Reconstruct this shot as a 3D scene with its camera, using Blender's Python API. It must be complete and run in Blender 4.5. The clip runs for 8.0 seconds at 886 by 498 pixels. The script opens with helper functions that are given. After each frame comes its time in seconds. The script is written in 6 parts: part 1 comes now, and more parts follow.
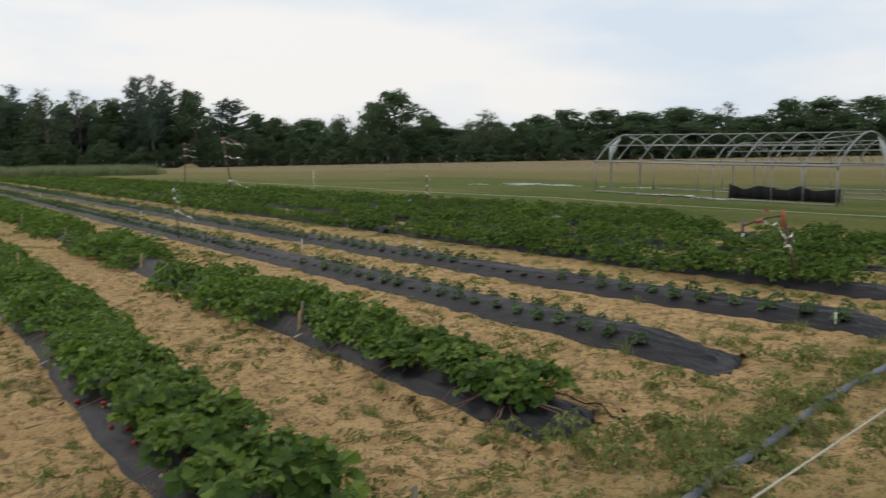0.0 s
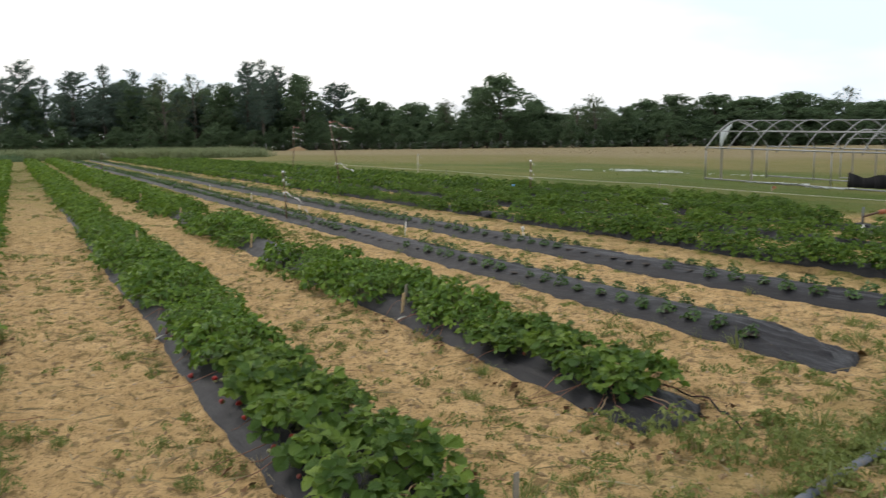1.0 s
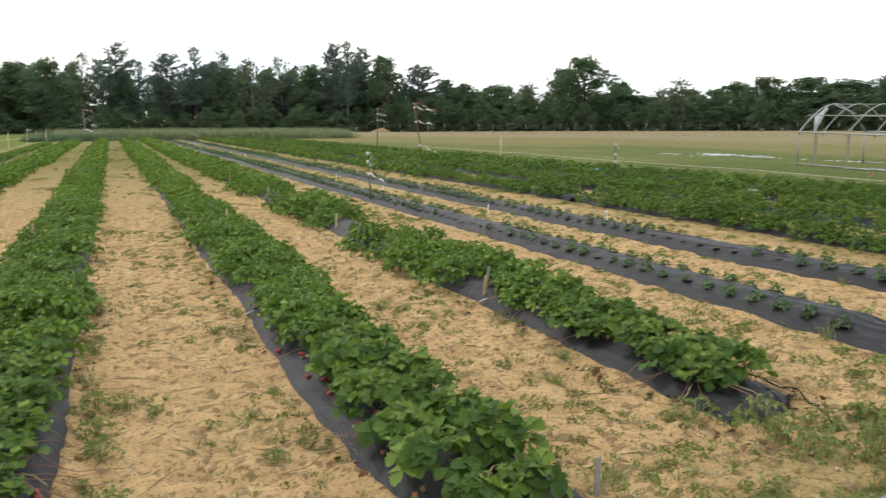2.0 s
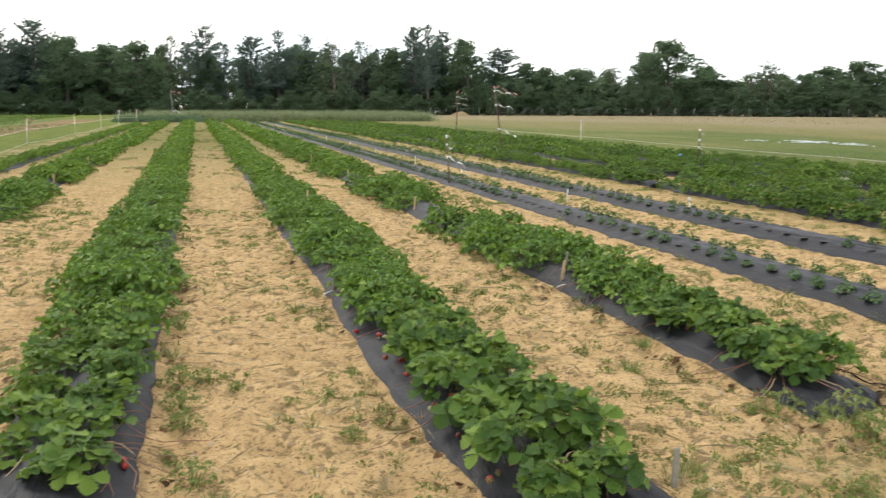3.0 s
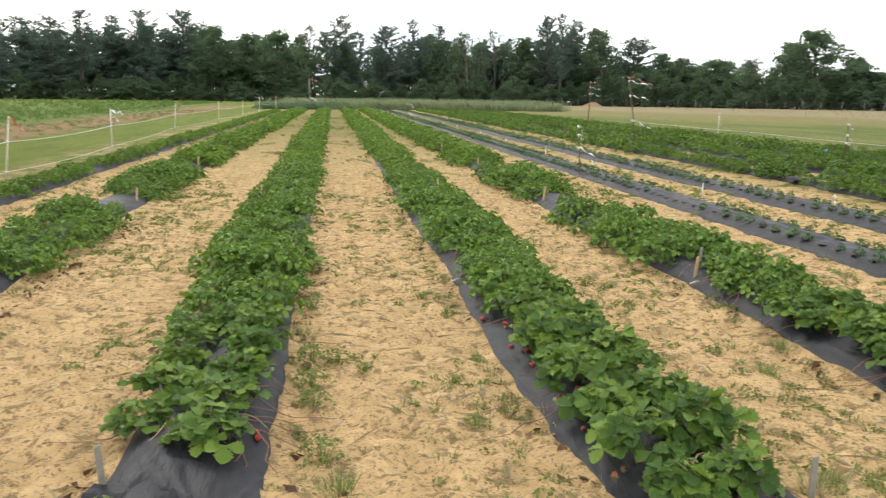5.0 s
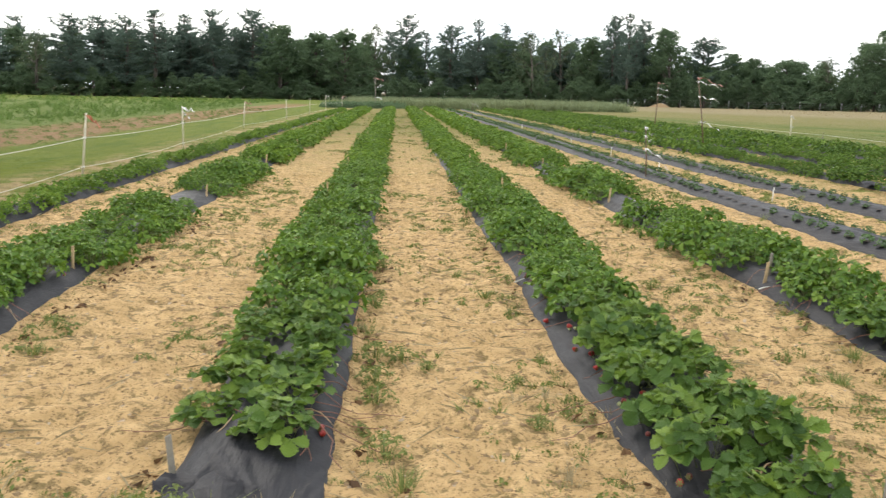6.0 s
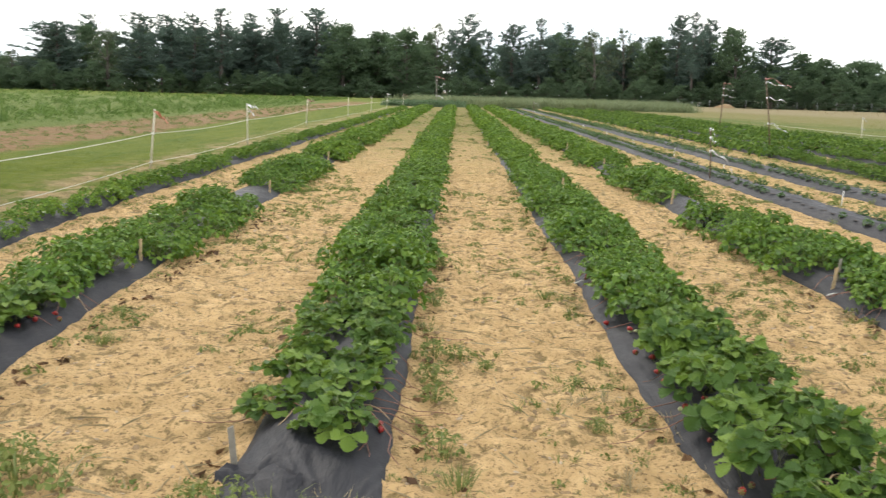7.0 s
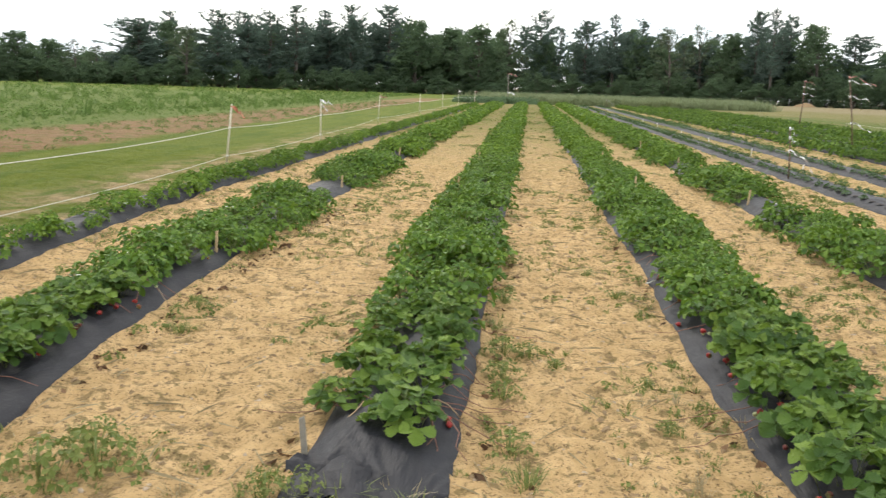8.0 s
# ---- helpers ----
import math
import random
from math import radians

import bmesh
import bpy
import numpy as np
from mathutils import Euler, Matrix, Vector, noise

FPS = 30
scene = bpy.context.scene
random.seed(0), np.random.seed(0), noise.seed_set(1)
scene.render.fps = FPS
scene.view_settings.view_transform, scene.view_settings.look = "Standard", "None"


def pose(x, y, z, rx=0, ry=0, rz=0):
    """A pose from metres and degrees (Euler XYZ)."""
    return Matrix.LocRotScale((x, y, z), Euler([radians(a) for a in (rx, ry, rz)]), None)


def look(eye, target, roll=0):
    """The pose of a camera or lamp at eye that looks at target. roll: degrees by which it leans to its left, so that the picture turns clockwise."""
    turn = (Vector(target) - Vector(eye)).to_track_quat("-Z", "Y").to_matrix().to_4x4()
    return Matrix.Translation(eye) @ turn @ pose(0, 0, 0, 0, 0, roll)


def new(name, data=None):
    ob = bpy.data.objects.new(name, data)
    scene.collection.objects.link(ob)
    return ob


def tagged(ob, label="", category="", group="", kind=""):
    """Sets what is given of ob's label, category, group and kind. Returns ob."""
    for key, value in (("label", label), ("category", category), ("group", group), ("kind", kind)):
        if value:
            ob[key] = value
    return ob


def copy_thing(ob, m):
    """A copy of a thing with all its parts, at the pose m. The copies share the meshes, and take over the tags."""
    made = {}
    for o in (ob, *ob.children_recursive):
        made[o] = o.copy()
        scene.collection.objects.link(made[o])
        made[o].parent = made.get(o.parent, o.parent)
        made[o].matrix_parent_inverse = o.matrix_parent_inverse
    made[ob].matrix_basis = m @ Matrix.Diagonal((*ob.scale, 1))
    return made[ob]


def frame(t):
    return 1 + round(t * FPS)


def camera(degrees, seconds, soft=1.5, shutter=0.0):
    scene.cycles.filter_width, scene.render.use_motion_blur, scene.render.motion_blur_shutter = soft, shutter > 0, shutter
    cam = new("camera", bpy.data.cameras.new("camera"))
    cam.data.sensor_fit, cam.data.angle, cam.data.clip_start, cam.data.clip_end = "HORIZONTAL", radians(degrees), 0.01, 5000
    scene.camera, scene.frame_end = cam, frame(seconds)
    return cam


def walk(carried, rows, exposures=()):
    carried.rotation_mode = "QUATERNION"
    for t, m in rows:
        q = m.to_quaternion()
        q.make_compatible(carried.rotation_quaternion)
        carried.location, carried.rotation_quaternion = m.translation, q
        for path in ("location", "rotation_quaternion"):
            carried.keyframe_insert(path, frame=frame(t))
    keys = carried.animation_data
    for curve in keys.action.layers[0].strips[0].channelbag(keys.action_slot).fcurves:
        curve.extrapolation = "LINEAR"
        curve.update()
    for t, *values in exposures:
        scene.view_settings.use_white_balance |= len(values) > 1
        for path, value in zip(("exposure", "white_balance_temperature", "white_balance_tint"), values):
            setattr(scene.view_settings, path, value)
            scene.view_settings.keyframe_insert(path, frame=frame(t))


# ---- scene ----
# seconds, stops
EXPOSURES = [(0.0, -0.98), (0.5, -0.78), (1.0, -0.58), (1.5, -0.3), (3.0, 0.1), (3.5, 0.22), (4.0, 0.22), (8.0, 0.18)]
SKY = 1.9
SUN = 1.3
cam = camera(52.45, 8.0, soft=1.3, shutter=0.7)
walk(cam, [
    (0.0, pose(0.051, -0.034, 1.504, 84.00, 1.04, -31.97)),
    (0.5, pose(0.044, -0.023, 1.505, 83.48, 0.82, -28.57)),
    (1.0, pose(0.044, -0.007, 1.505, 83.12, 0.62, -25.42)),
    (1.5, pose(0.027, -0.020, 1.507, 82.59, 0.43, -22.74)),
    (3.0, pose(0.010, -0.003, 1.503, 81.02, -0.17, -15.20)),
    (3.5, pose(0.006, 0.005, 1.498, 80.63, -0.37, -12.77)),
    (4.0, pose(0.004, 0.012, 1.495, 80.44, -0.50, -10.68)),
    (4.5, pose(0.000, 0.014, 1.493, 80.36, -0.64, -8.92)),
    (6.0, pose(-0.022, 0.010, 1.496, 80.23, -1.15, -2.90)),
    (6.5, pose(-0.033, 0.007, 1.497, 80.13, -1.36, -1.12)),
    (7.0, pose(-0.035, 0.010, 1.497, 80.06, -1.53, 0.92)),
    (7.5, pose(-0.047, 0.017, 1.493, 79.92, -1.77, 3.29)),
    (8.0, pose(-0.049, 0.011, 1.494, 79.73, -1.85, 5.40)),
], exposures=EXPOSURES)

# world: a bright overcast sky with thin cloud
world = bpy.data.worlds.new("overcast_sky")
scene.world = world
world.use_nodes = True
wn, wl = world.node_tree.nodes, world.node_tree.links
wn.clear()
w_out = wn.new("ShaderNodeOutputWorld")
w_mix = wn.new("ShaderNodeMixShader")
w_sky = wn.new("ShaderNodeTexSky")
w_sky.sky_type, w_sky.sun_disc = "NISHITA", False
w_sky.sun_elevation, w_sky.sun_rotation = radians(42), radians(-25)
w_sky.air_density, w_sky.dust_density = 1.0, 3.0
w_bg = wn.new("ShaderNodeBackground")
w_bg.inputs["Strength"].default_value = 0.12
w_cloud = wn.new("ShaderNodeBackground")
w_cloud.inputs["Strength"].default_value = SKY
w_co = wn.new("ShaderNodeTexCoord")
w_map = wn.new("ShaderNodeMapping")
w_map.inputs["Scale"].default_value = (1.2, 1.2, 5.0)
w_noise = wn.new("ShaderNodeTexNoise")
w_noise.inputs["Scale"].default_value, w_noise.inputs["Detail"].default_value = 1.6, 6
w_noise.inputs["Roughness"].default_value = 0.5
w_ramp = wn.new("ShaderNodeValToRGB")
w_ramp.color_ramp.elements[0].position, w_ramp.color_ramp.elements[0].color = 0.36, (0.74, 0.84, 0.95, 1)
w_ramp.color_ramp.elements[1].position, w_ramp.color_ramp.elements[1].color = 0.54, (1.0, 0.985, 0.965, 1)
wl.new(w_co.outputs["Generated"], w_map.inputs["Vector"])
wl.new(w_map.outputs["Vector"], w_noise.inputs["Vector"])
wl.new(w_noise.outputs["Fac"], w_ramp.inputs["Fac"])
wl.new(w_ramp.outputs["Color"], w_cloud.inputs["Color"])
wl.new(w_sky.outputs["Color"], w_bg.inputs["Color"])
w_mix.inputs["Fac"].default_value = 0.92
wl.new(w_bg.outputs["Background"], w_mix.inputs[1])
wl.new(w_cloud.outputs["Background"], w_mix.inputs[2])
wl.new(w_mix.outputs["Shader"], w_out.inputs["Surface"])

sun_data = bpy.data.lights.new("sun", "SUN")
sun_data.energy, sun_data.angle, sun_data.color = SUN, radians(16), (1.0, 0.93, 0.82)
sun = new("sun", sun_data)
sun.matrix_world = look((-40, 85, 90), (0, 0, 0))


# ---- materials ----
def material(name):
    m = bpy.data.materials.new(name)
    m.use_nodes = True
    n, l = m.node_tree.nodes, m.node_tree.links
    return m, n, l, n["Principled BSDF"]


def add(n, kind, **inputs):
    node = n.new(kind)
    for key, value in inputs.items():
        node.inputs[key.replace("_", " ")].default_value = value
    return node


def noise_node(n, l, scale, detail=4.0, rough=0.55, vector=None):
    node = add(n, "ShaderNodeTexNoise", Scale=scale, Detail=detail, Roughness=rough)
    if vector:
        l.new(vector, node.inputs["Vector"])
    return node.outputs["Fac"]


def ramp(n, l, fac, *stops):
    node = n.new("ShaderNodeValToRGB")
    els = node.color_ramp.elements
    while len(els) < len(stops):
        els.new(0.5)
    for e, (p, c) in zip(els, stops):
        e.position, e.color = p, (*c, 1) if len(c) == 3 else c
    l.new(fac, node.inputs["Fac"])
    return node.outputs["Color"]


def mix(n, l, fac, a, b, mode="MIX"):
    node = n.new("ShaderNodeMix")
    node.data_type, node.blend_type = "RGBA", mode
    ins = {i.identifier: i for i in node.inputs}
    for key, v in (("Factor_Float", fac), ("A_Color", a), ("B_Color", b)):
        if isinstance(v, (int, float)):
            ins[key].default_value = v
        elif isinstance(v, tuple):
            ins[key].default_value = (*v, 1)
        else:
            l.new(v, ins[key])
    return [o for o in node.outputs if o.identifier == "Result_Color"][0]


def calc(n, l, op, a, b=0.0, c=0.0, clamp=False):
    node = n.new("ShaderNodeMath")
    node.operation, node.use_clamp = op, clamp
    for i, v in enumerate((a, b, c)):
        if isinstance(v, (int, float)):
            node.inputs[i].default_value = v
        else:
            l.new(v, node.inputs[i])
    return node.outputs[0]


def step_up(n, l, v, lo, hi):
    """0 below lo, 1 above hi, smooth between."""
    node = n.new("ShaderNodeMapRange")
    node.interpolation_type = "SMOOTHSTEP"
    l.new(v, node.inputs["Value"])
    if lo < hi:
        node.inputs["From Min"].default_value, node.inputs["From Max"].default_value = lo, hi
    else:
        node.inputs["From Min"].default_value, node.inputs["From Max"].default_value = hi, lo
        node.inputs["To Min"].default_value, node.inputs["To Max"].default_value = 1.0, 0.0
    return node.outputs["Result"]


def bump(n, l, bsdf, height, strength=0.4, distance=0.02):
    node = add(n, "ShaderNodeBump", Strength=strength, Distance=distance)
    l.new(height, node.inputs["Height"])
    l.new(node.outputs["Normal"], bsdf.inputs["Normal"])


def plain(name, color, rough=0.6, metal=0.0, var=0.25, scale=8.0, relief=0.15, dirt=None):
    """A surface with two scales of tint and a fine relief."""
    m, n, l, b = material(name)
    co = n.new("ShaderNodeTexCoord").outputs["Object"]
    f1, f2 = noise_node(n, l, scale, 5, 0.6, co), noise_node(n, l, scale * 9, 3, 0.6, co)
    dark = tuple(c * (1 - var) for c in color)
    light = tuple(min(1.0, c * (1 + var)) for c in color)
    col = ramp(n, l, f1, (0.3, dark), (0.7, light))
    col = mix(n, l, 0.35, col, ramp(n, l, f2, (0.3, dark), (0.7, light)))
    if dirt:
        col = mix(n, l, step_up(n, l, f1, 0.52, 0.68), col, dirt)
    l.new(col, b.inputs["Base Color"])
    b.inputs["Roughness"].default_value, b.inputs["Metallic"].default_value = rough, metal
    bump(n, l, b, f2, relief, 0.01)
    return m


def leafy(name, dark, mid, light, rough=0.5, through_light=0.25, per_object=False, spec=0.35, crinkle=0.0):
    """Leaves: tint by leaf and by plant, and some light let through."""
    m, n, l, b = material(name)
    geo = n.new("ShaderNodeNewGeometry")
    info = n.new("ShaderNodeObjectInfo")
    pos = n.new("ShaderNodeTexCoord").outputs["Object"]
    big = noise_node(n, l, 0.35, 3, 0.6, pos)
    r = calc(n, l, "ADD", calc(n, l, "MULTIPLY", geo.outputs["Random Per Island"], 0.42), calc(n, l, "MULTIPLY", big, 0.58))
    if per_object:
        r = calc(n, l, "ADD", calc(n, l, "MULTIPLY", r, 0.55), calc(n, l, "MULTIPLY", info.outputs["Random"], 0.45))
    col = ramp(n, l, r, (0.24, dark), (0.5, mid), (0.78, light))
    l.new(col, b.inputs["Base Color"])
    b.inputs["Roughness"].default_value = rough
    b.inputs["Specular IOR Level"].default_value = spec
    if crinkle:
        bump(n, l, b, noise_node(n, l, crinkle, 3, 0.55, pos), 0.7, 0.25 / crinkle)
    tr = n.new("ShaderNodeBsdfTranslucent")
    l.new(mix(n, l, 0.5, col, light), tr.inputs["Color"])
    ms = n.new("ShaderNodeMixShader")
    ms.inputs["Fac"].default_value = through_light
    l.new(b.outputs["BSDF"], ms.inputs[1])
    l.new(tr.outputs["BSDF"], ms.inputs[2])
    l.new(ms.outputs["Shader"], n["Material Output"].inputs["Surface"])
    return m


def ground_material():
    """Sandy loam between the beds, mown grass, a strip of bare soil, weeds and a dry far field, by where they lie."""
    m, n, l, b = material("farm_ground")
    co = n.new("ShaderNodeTexCoord").outputs["Object"]
    sep = n.new("ShaderNodeSeparateXYZ")
    l.new(co, sep.inputs[0])
    x, y = sep.outputs["X"], sep.outputs["Y"]
    n_far = noise_node(n, l, 0.07, 4, 0.6, co)
    n_big = noise_node(n, l, 0.5, 4, 0.6, co)
    n_mid = noise_node(n, l, 4.5, 7, 0.72, co)
    n_fine = noise_node(n, l, 22.0, 5, 0.65, co)
    n_grit = noise_node(n, l, 140.0, 3, 0.7, co)
    wob = calc(n, l, "MULTIPLY", calc(n, l, "SUBTRACT", n_big, 0.5), 1.6)
    wob_far = calc(n, l, "MULTIPLY", calc(n, l, "SUBTRACT", n_far, 0.5), 9.0)
    xw = calc(n, l, "ADD", x, wob)
    # sand: pale dry crust, darker crumbs, relief shade in the colour, scattered dead straw
    sand = ramp(n, l, n_mid, (0.32, (0.47, 0.313, 0.142)), (0.5, (0.58, 0.388, 0.182)), (0.66, (0.70, 0.483, 0.240)))
    sand = mix(n, l, calc(n, l, "MULTIPLY", step_up(n, l, n_fine, 0.55, 0.66), 0.5), sand, (0.19, 0.132, 0.058))
    n_lump = noise_node(n, l, 7.0, 8, 0.74, co)
    sand = mix(n, l, calc(n, l, "MULTIPLY", step_up(n, l, n_lump, 0.53, 0.60), 0.85), sand, (0.225, 0.158, 0.07))
    sand = mix(n, l, calc(n, l, "MULTIPLY", step_up(n, l, n_grit, 0.54, 0.66), 0.5), sand, (0.52, 0.385, 0.22))
    # olive-brown smudges: crumbs, plus the shade of dents painted into the sand
    n_dent = noise_node(n, l, 13.0, 5, 0.62, co)
    sand = mix(n, l, calc(n, l, "MULTIPLY", step_up(n, l, n_dent, 0.575, 0.64), 0.8), sand, (0.20, 0.150, 0.062))
    n_speck = noise_node(n, l, 55.0, 4, 0.7, co)
    sand = mix(n, l, calc(n, l, "MULTIPLY", step_up(n, l, n_speck, 0.56, 0.63), 0.8), sand, (0.10, 0.065, 0.033))
    n_moss = noise_node(n, l, 1.3, 6, 0.7, co)
    weedy = calc(n, l, "MULTIPLY", step_up(n, l, n_moss, 0.58, 0.74), 0.45)
    straw = ramp(n, l, n_fine, (0.35, (0.16, 0.15, 0.06)), (0.65, (0.34, 0.27, 0.12)))
    sand = mix(n, l, weedy, sand, straw)
    # grass
    green = ramp(n, l, n_fine, (0.3, (0.072, 0.100, 0.011)), (0.7, (0.128, 0.156, 0.018)))
    green = mix(n, l, calc(n, l, "MULTIPLY", step_up(n, l, n_big, 0.4, 0.75), 0.3), green, (0.16, 0.17, 0.036))
    streak_map = n.new("ShaderNodeMapping")
    streak_map.inputs["Scale"].default_value = (1.0, 0.12, 1.0)
    l.new(co, streak_map.inputs["Vector"])
    streak = noise_node(n, l, 1.9, 5, 0.65, streak_map.outputs["Vector"])
    green = mix(n, l, calc(n, l, "MULTIPLY", step_up(n, l, streak, 0.48, 0.64), 0.35), green, (0.165, 0.175, 0.034))
    green = mix(n, l, calc(n, l, "MULTIPLY", step_up(n, l, streak, 0.50, 0.38), 0.5), green, (0.060, 0.105, 0.014))
    dry = ramp(n, l, n_mid, (0.3, (0.180, 0.147, 0.080)), (0.7, (0.240, 0.193, 0.108)))
    dry = mix(n, l, calc(n, l, "MULTIPLY", step_up(n, l, n_big, 0.45, 0.65), 0.35), dry, (0.20, 0.180, 0.075))
    soil = ramp(n, l, n_mid, (0.3, (0.15, 0.088, 0.043)), (0.7, (0.265, 0.168, 0.085)))
    weed = ramp(n, l, n_mid, (0.3, (0.062, 0.095, 0.018)), (0.7, (0.135, 0.165, 0.036)))
    lawn_far = ramp(n, l, n_fine, (0.3, (0.051, 0.080, 0.012)), (0.7, (0.096, 0.127, 0.024)))
    lawn_far = mix(n, l, calc(n, l, "MULTIPLY", step_up(n, l, n_far, 0.42, 0.66), 0.5), lawn_far, (0.19, 0.175, 0.055))
    col = sand
    # far ends of the aisles turn weedy
    far_mask = calc(n, l, "MULTIPLY", step_up(n, l, calc(n, l, "ADD", y, wob_far), 7.0, 42.0), 0.9)
    col = mix(n, l, far_mask, col, mix(n, l, step_up(n, l, n_moss, 0.40, 0.60), (0.185, 0.136, 0.056), green))
    # the weedy strip in front of the beds
    front = calc(n, l, "SUBTRACT", calc(n, l, "ADD", y, calc(n, l, "MULTIPLY", wob, 0.5)), calc(n, l, "MULTIPLY", x, 0.34))
    front_mask = calc(n, l, "MULTIPLY", step_up(n, l, front, 2.5, 1.7), step_up(n, l, n_moss, 0.36, 0.6))
    col = mix(n, l, calc(n, l, "MULTIPLY", front_mask, 0.5), col, mix(n, l, 0.45, green, straw))
    # weedy aisles round the older beds
    gold = ramp(n, l, n_big, (0.35, (0.195, 0.155, 0.064)), (0.65, (0.145, 0.138, 0.045)))
    right = step_up(n, l, xw, 7.2, 8.2)
    aisle = mix(n, l, step_up(n, l, n_moss, 0.46, 0.64), mix(n, l, 0.35, sand, gold), green)
    col = mix(n, l, right, col, aisle)
    # lawn and dry field beyond them
    band_map = n.new("ShaderNodeMapping")
    band_map.inputs["Scale"].default_value = (1.0, 0.16, 1.0)
    band_map.inputs["Rotation"].default_value = (0, 0, 0.62)
    l.new(co, band_map.inputs["Vector"])
    band = noise_node(n, l, 0.42, 6, 0.7, band_map.outputs["Vector"])
    lawn_far = mix(n, l, calc(n, l, "MULTIPLY", step_up(n, l, band, 0.48, 0.64), 0.5), lawn_far, (0.18, 0.165, 0.058))
    lawn_far = mix(n, l, calc(n, l, "MULTIPLY", step_up(n, l, band, 0.48, 0.36), 0.55), lawn_far, (0.068, 0.118, 0.018))
    col = mix(n, l, step_up(n, l, xw, 13.5, 15.5), col, lawn_far)
    tan_edge = calc(n, l, "ADD", calc(n, l, "ADD", x, wob_far), calc(n, l, "MULTIPLY", y, 0.5))
    east_side = step_up(n, l, xw, 14.0, 17.0)
    col = mix(n, l, calc(n, l, "MULTIPLY", calc(n, l, "MULTIPLY", step_up(n, l, tan_edge, 49.0, 61.0), east_side), 0.85), col, gold)
    tan_mask = calc(n, l, "MULTIPLY", step_up(n, l, tan_edge, 74.0, 92.0), east_side)
    col = mix(n, l, tan_mask, col, dry)
    # left: dry fringe, mown lawn, bare soil, weeds
    fringe = step_up(n, l, xw, -4.6, -5.0)
    col = mix(n, l, fringe, col, mix(n, l, step_up(n, l, n_moss, 0.42, 0.6), mix(n, l, 0.3, dry, sand), green))
    col = mix(n, l, step_up(n, l, xw, -5.6, -6.7), col, green)
    col = mix(n, l, step_up(n, l, xw, -9.3, -10.0), col, mix(n, l, step_up(n, l, n_moss, 0.5, 0.66), soil, weed))
    col = mix(n, l, step_up(n, l, xw, -13.0, -14.0), col, weed)
    # far land under the woods
    col = mix(n, l, step_up(n, l, calc(n, l, "ADD", y, wob_far), 96.0, 118.0), col, mix(n, l, step_up(n, l, tan_edge, 66.0, 90.0), mix(n, l, step_up(n, l, x, 12.0, 26.0), green, gold), dry))
    l.new(col, b.inputs["Base Color"])
    b.inputs["Roughness"].default_value = 0.95
    b.inputs["Specular IOR Level"].default_value = 0.15
    h = calc(n, l, "ADD", calc(n, l, "MULTIPLY", n_fine, 0.7), calc(n, l, "ADD", calc(n, l, "MULTIPLY", n_grit, 0.25), calc(n, l, "ADD", calc(n, l, "MULTIPLY", n_lump, -1.0), calc(n, l, "MULTIPLY", n_dent, -0.9))))
    bump(n, l, b, h, 1.0, 0.05)
    return m


def plastic_material():
    """Black mulch film: a dull sheen, dusted with sand, creased."""
    m, n, l, b = material("mulch_film")
    co = n.new("ShaderNodeTexCoord").outputs["Object"]
    dust = noise_node(n, l, 5.0, 6, 0.7, co)
    fine = noise_node(n, l, 60.0, 4, 0.6, co)
    mp = n.new("ShaderNodeMapping")
    mp.inputs["Scale"].default_value = (1.0, 0.22, 1.0)
    mp.inputs["Rotation"].default_value = (0, 0, 0.25)
    l.new(co, mp.inputs["Vector"])
    crease = noise_node(n, l, 14.0, 3, 0.55, mp.outputs["Vector"])
    col = ramp(n, l, dust, (0.35, (0.009, 0.009, 0.012)), (0.7, (0.024, 0.024, 0.028)))
    col = mix(n, l, calc(n, l, "MULTIPLY", step_up(n, l, calc(n, l, "MULTIPLY", dust, fine), 0.36, 0.5), 0.4), col, (0.22, 0.16, 0.10))
    l.new(col, b.inputs["Base Color"])
    l.new(ramp(n, l, dust, (0.3, (0.46, 0.46, 0.46)), (0.7, (0.7, 0.7, 0.7))), b.inputs["Roughness"])
    b.inputs["Specular IOR Level"].default_value = 0.2
    bump(n, l, b, calc(n, l, "ADD", crease, calc(n, l, "MULTIPLY", fine, 0.15)), 0.5, 0.03)
    return m


GROUND = ground_material()
FILM = plastic_material()
BERRY_LEAF = leafy("strawberry_leaf", (0.034, 0.084, 0.015), (0.094, 0.178, 0.026), (0.215, 0.320, 0.048), 0.46, 0.28, True, 0.34, 9.0)
BUSH_LEAF = leafy("strawberry_leaf_bushy", (0.036, 0.086, 0.013), (0.088, 0.168, 0.020), (0.190, 0.288, 0.036), 0.52, 0.28, False, 0.26)
FAR_LEAF = leafy("strawberry_leaf_far", (0.036, 0.082, 0.012), (0.088, 0.164, 0.019), (0.185, 0.275, 0.035), 0.54, 0.28, False, 0.22)
YOUNG_LEAF = leafy("young_leaf", (0.024, 0.058, 0.016), (0.05, 0.105, 0.026), (0.10, 0.175, 0.042), 0.5, 0.2)
WEED_LEAF = leafy("weed_leaf", (0.085, 0.120, 0.024), (0.145, 0.185, 0.042), (0.225, 0.250, 0.078), 0.65, 0.3)
DRY_GRASS = leafy("dry_grass", (0.19, 0.155, 0.08), (0.31, 0.25, 0.14), (0.43, 0.37, 0.23), 0.8, 0.25)
TALL_GRASS = leafy("tall_grass", (0.115, 0.150, 0.070), (0.175, 0.215, 0.105), (0.25, 0.285, 0.155), 0.7, 0.4)
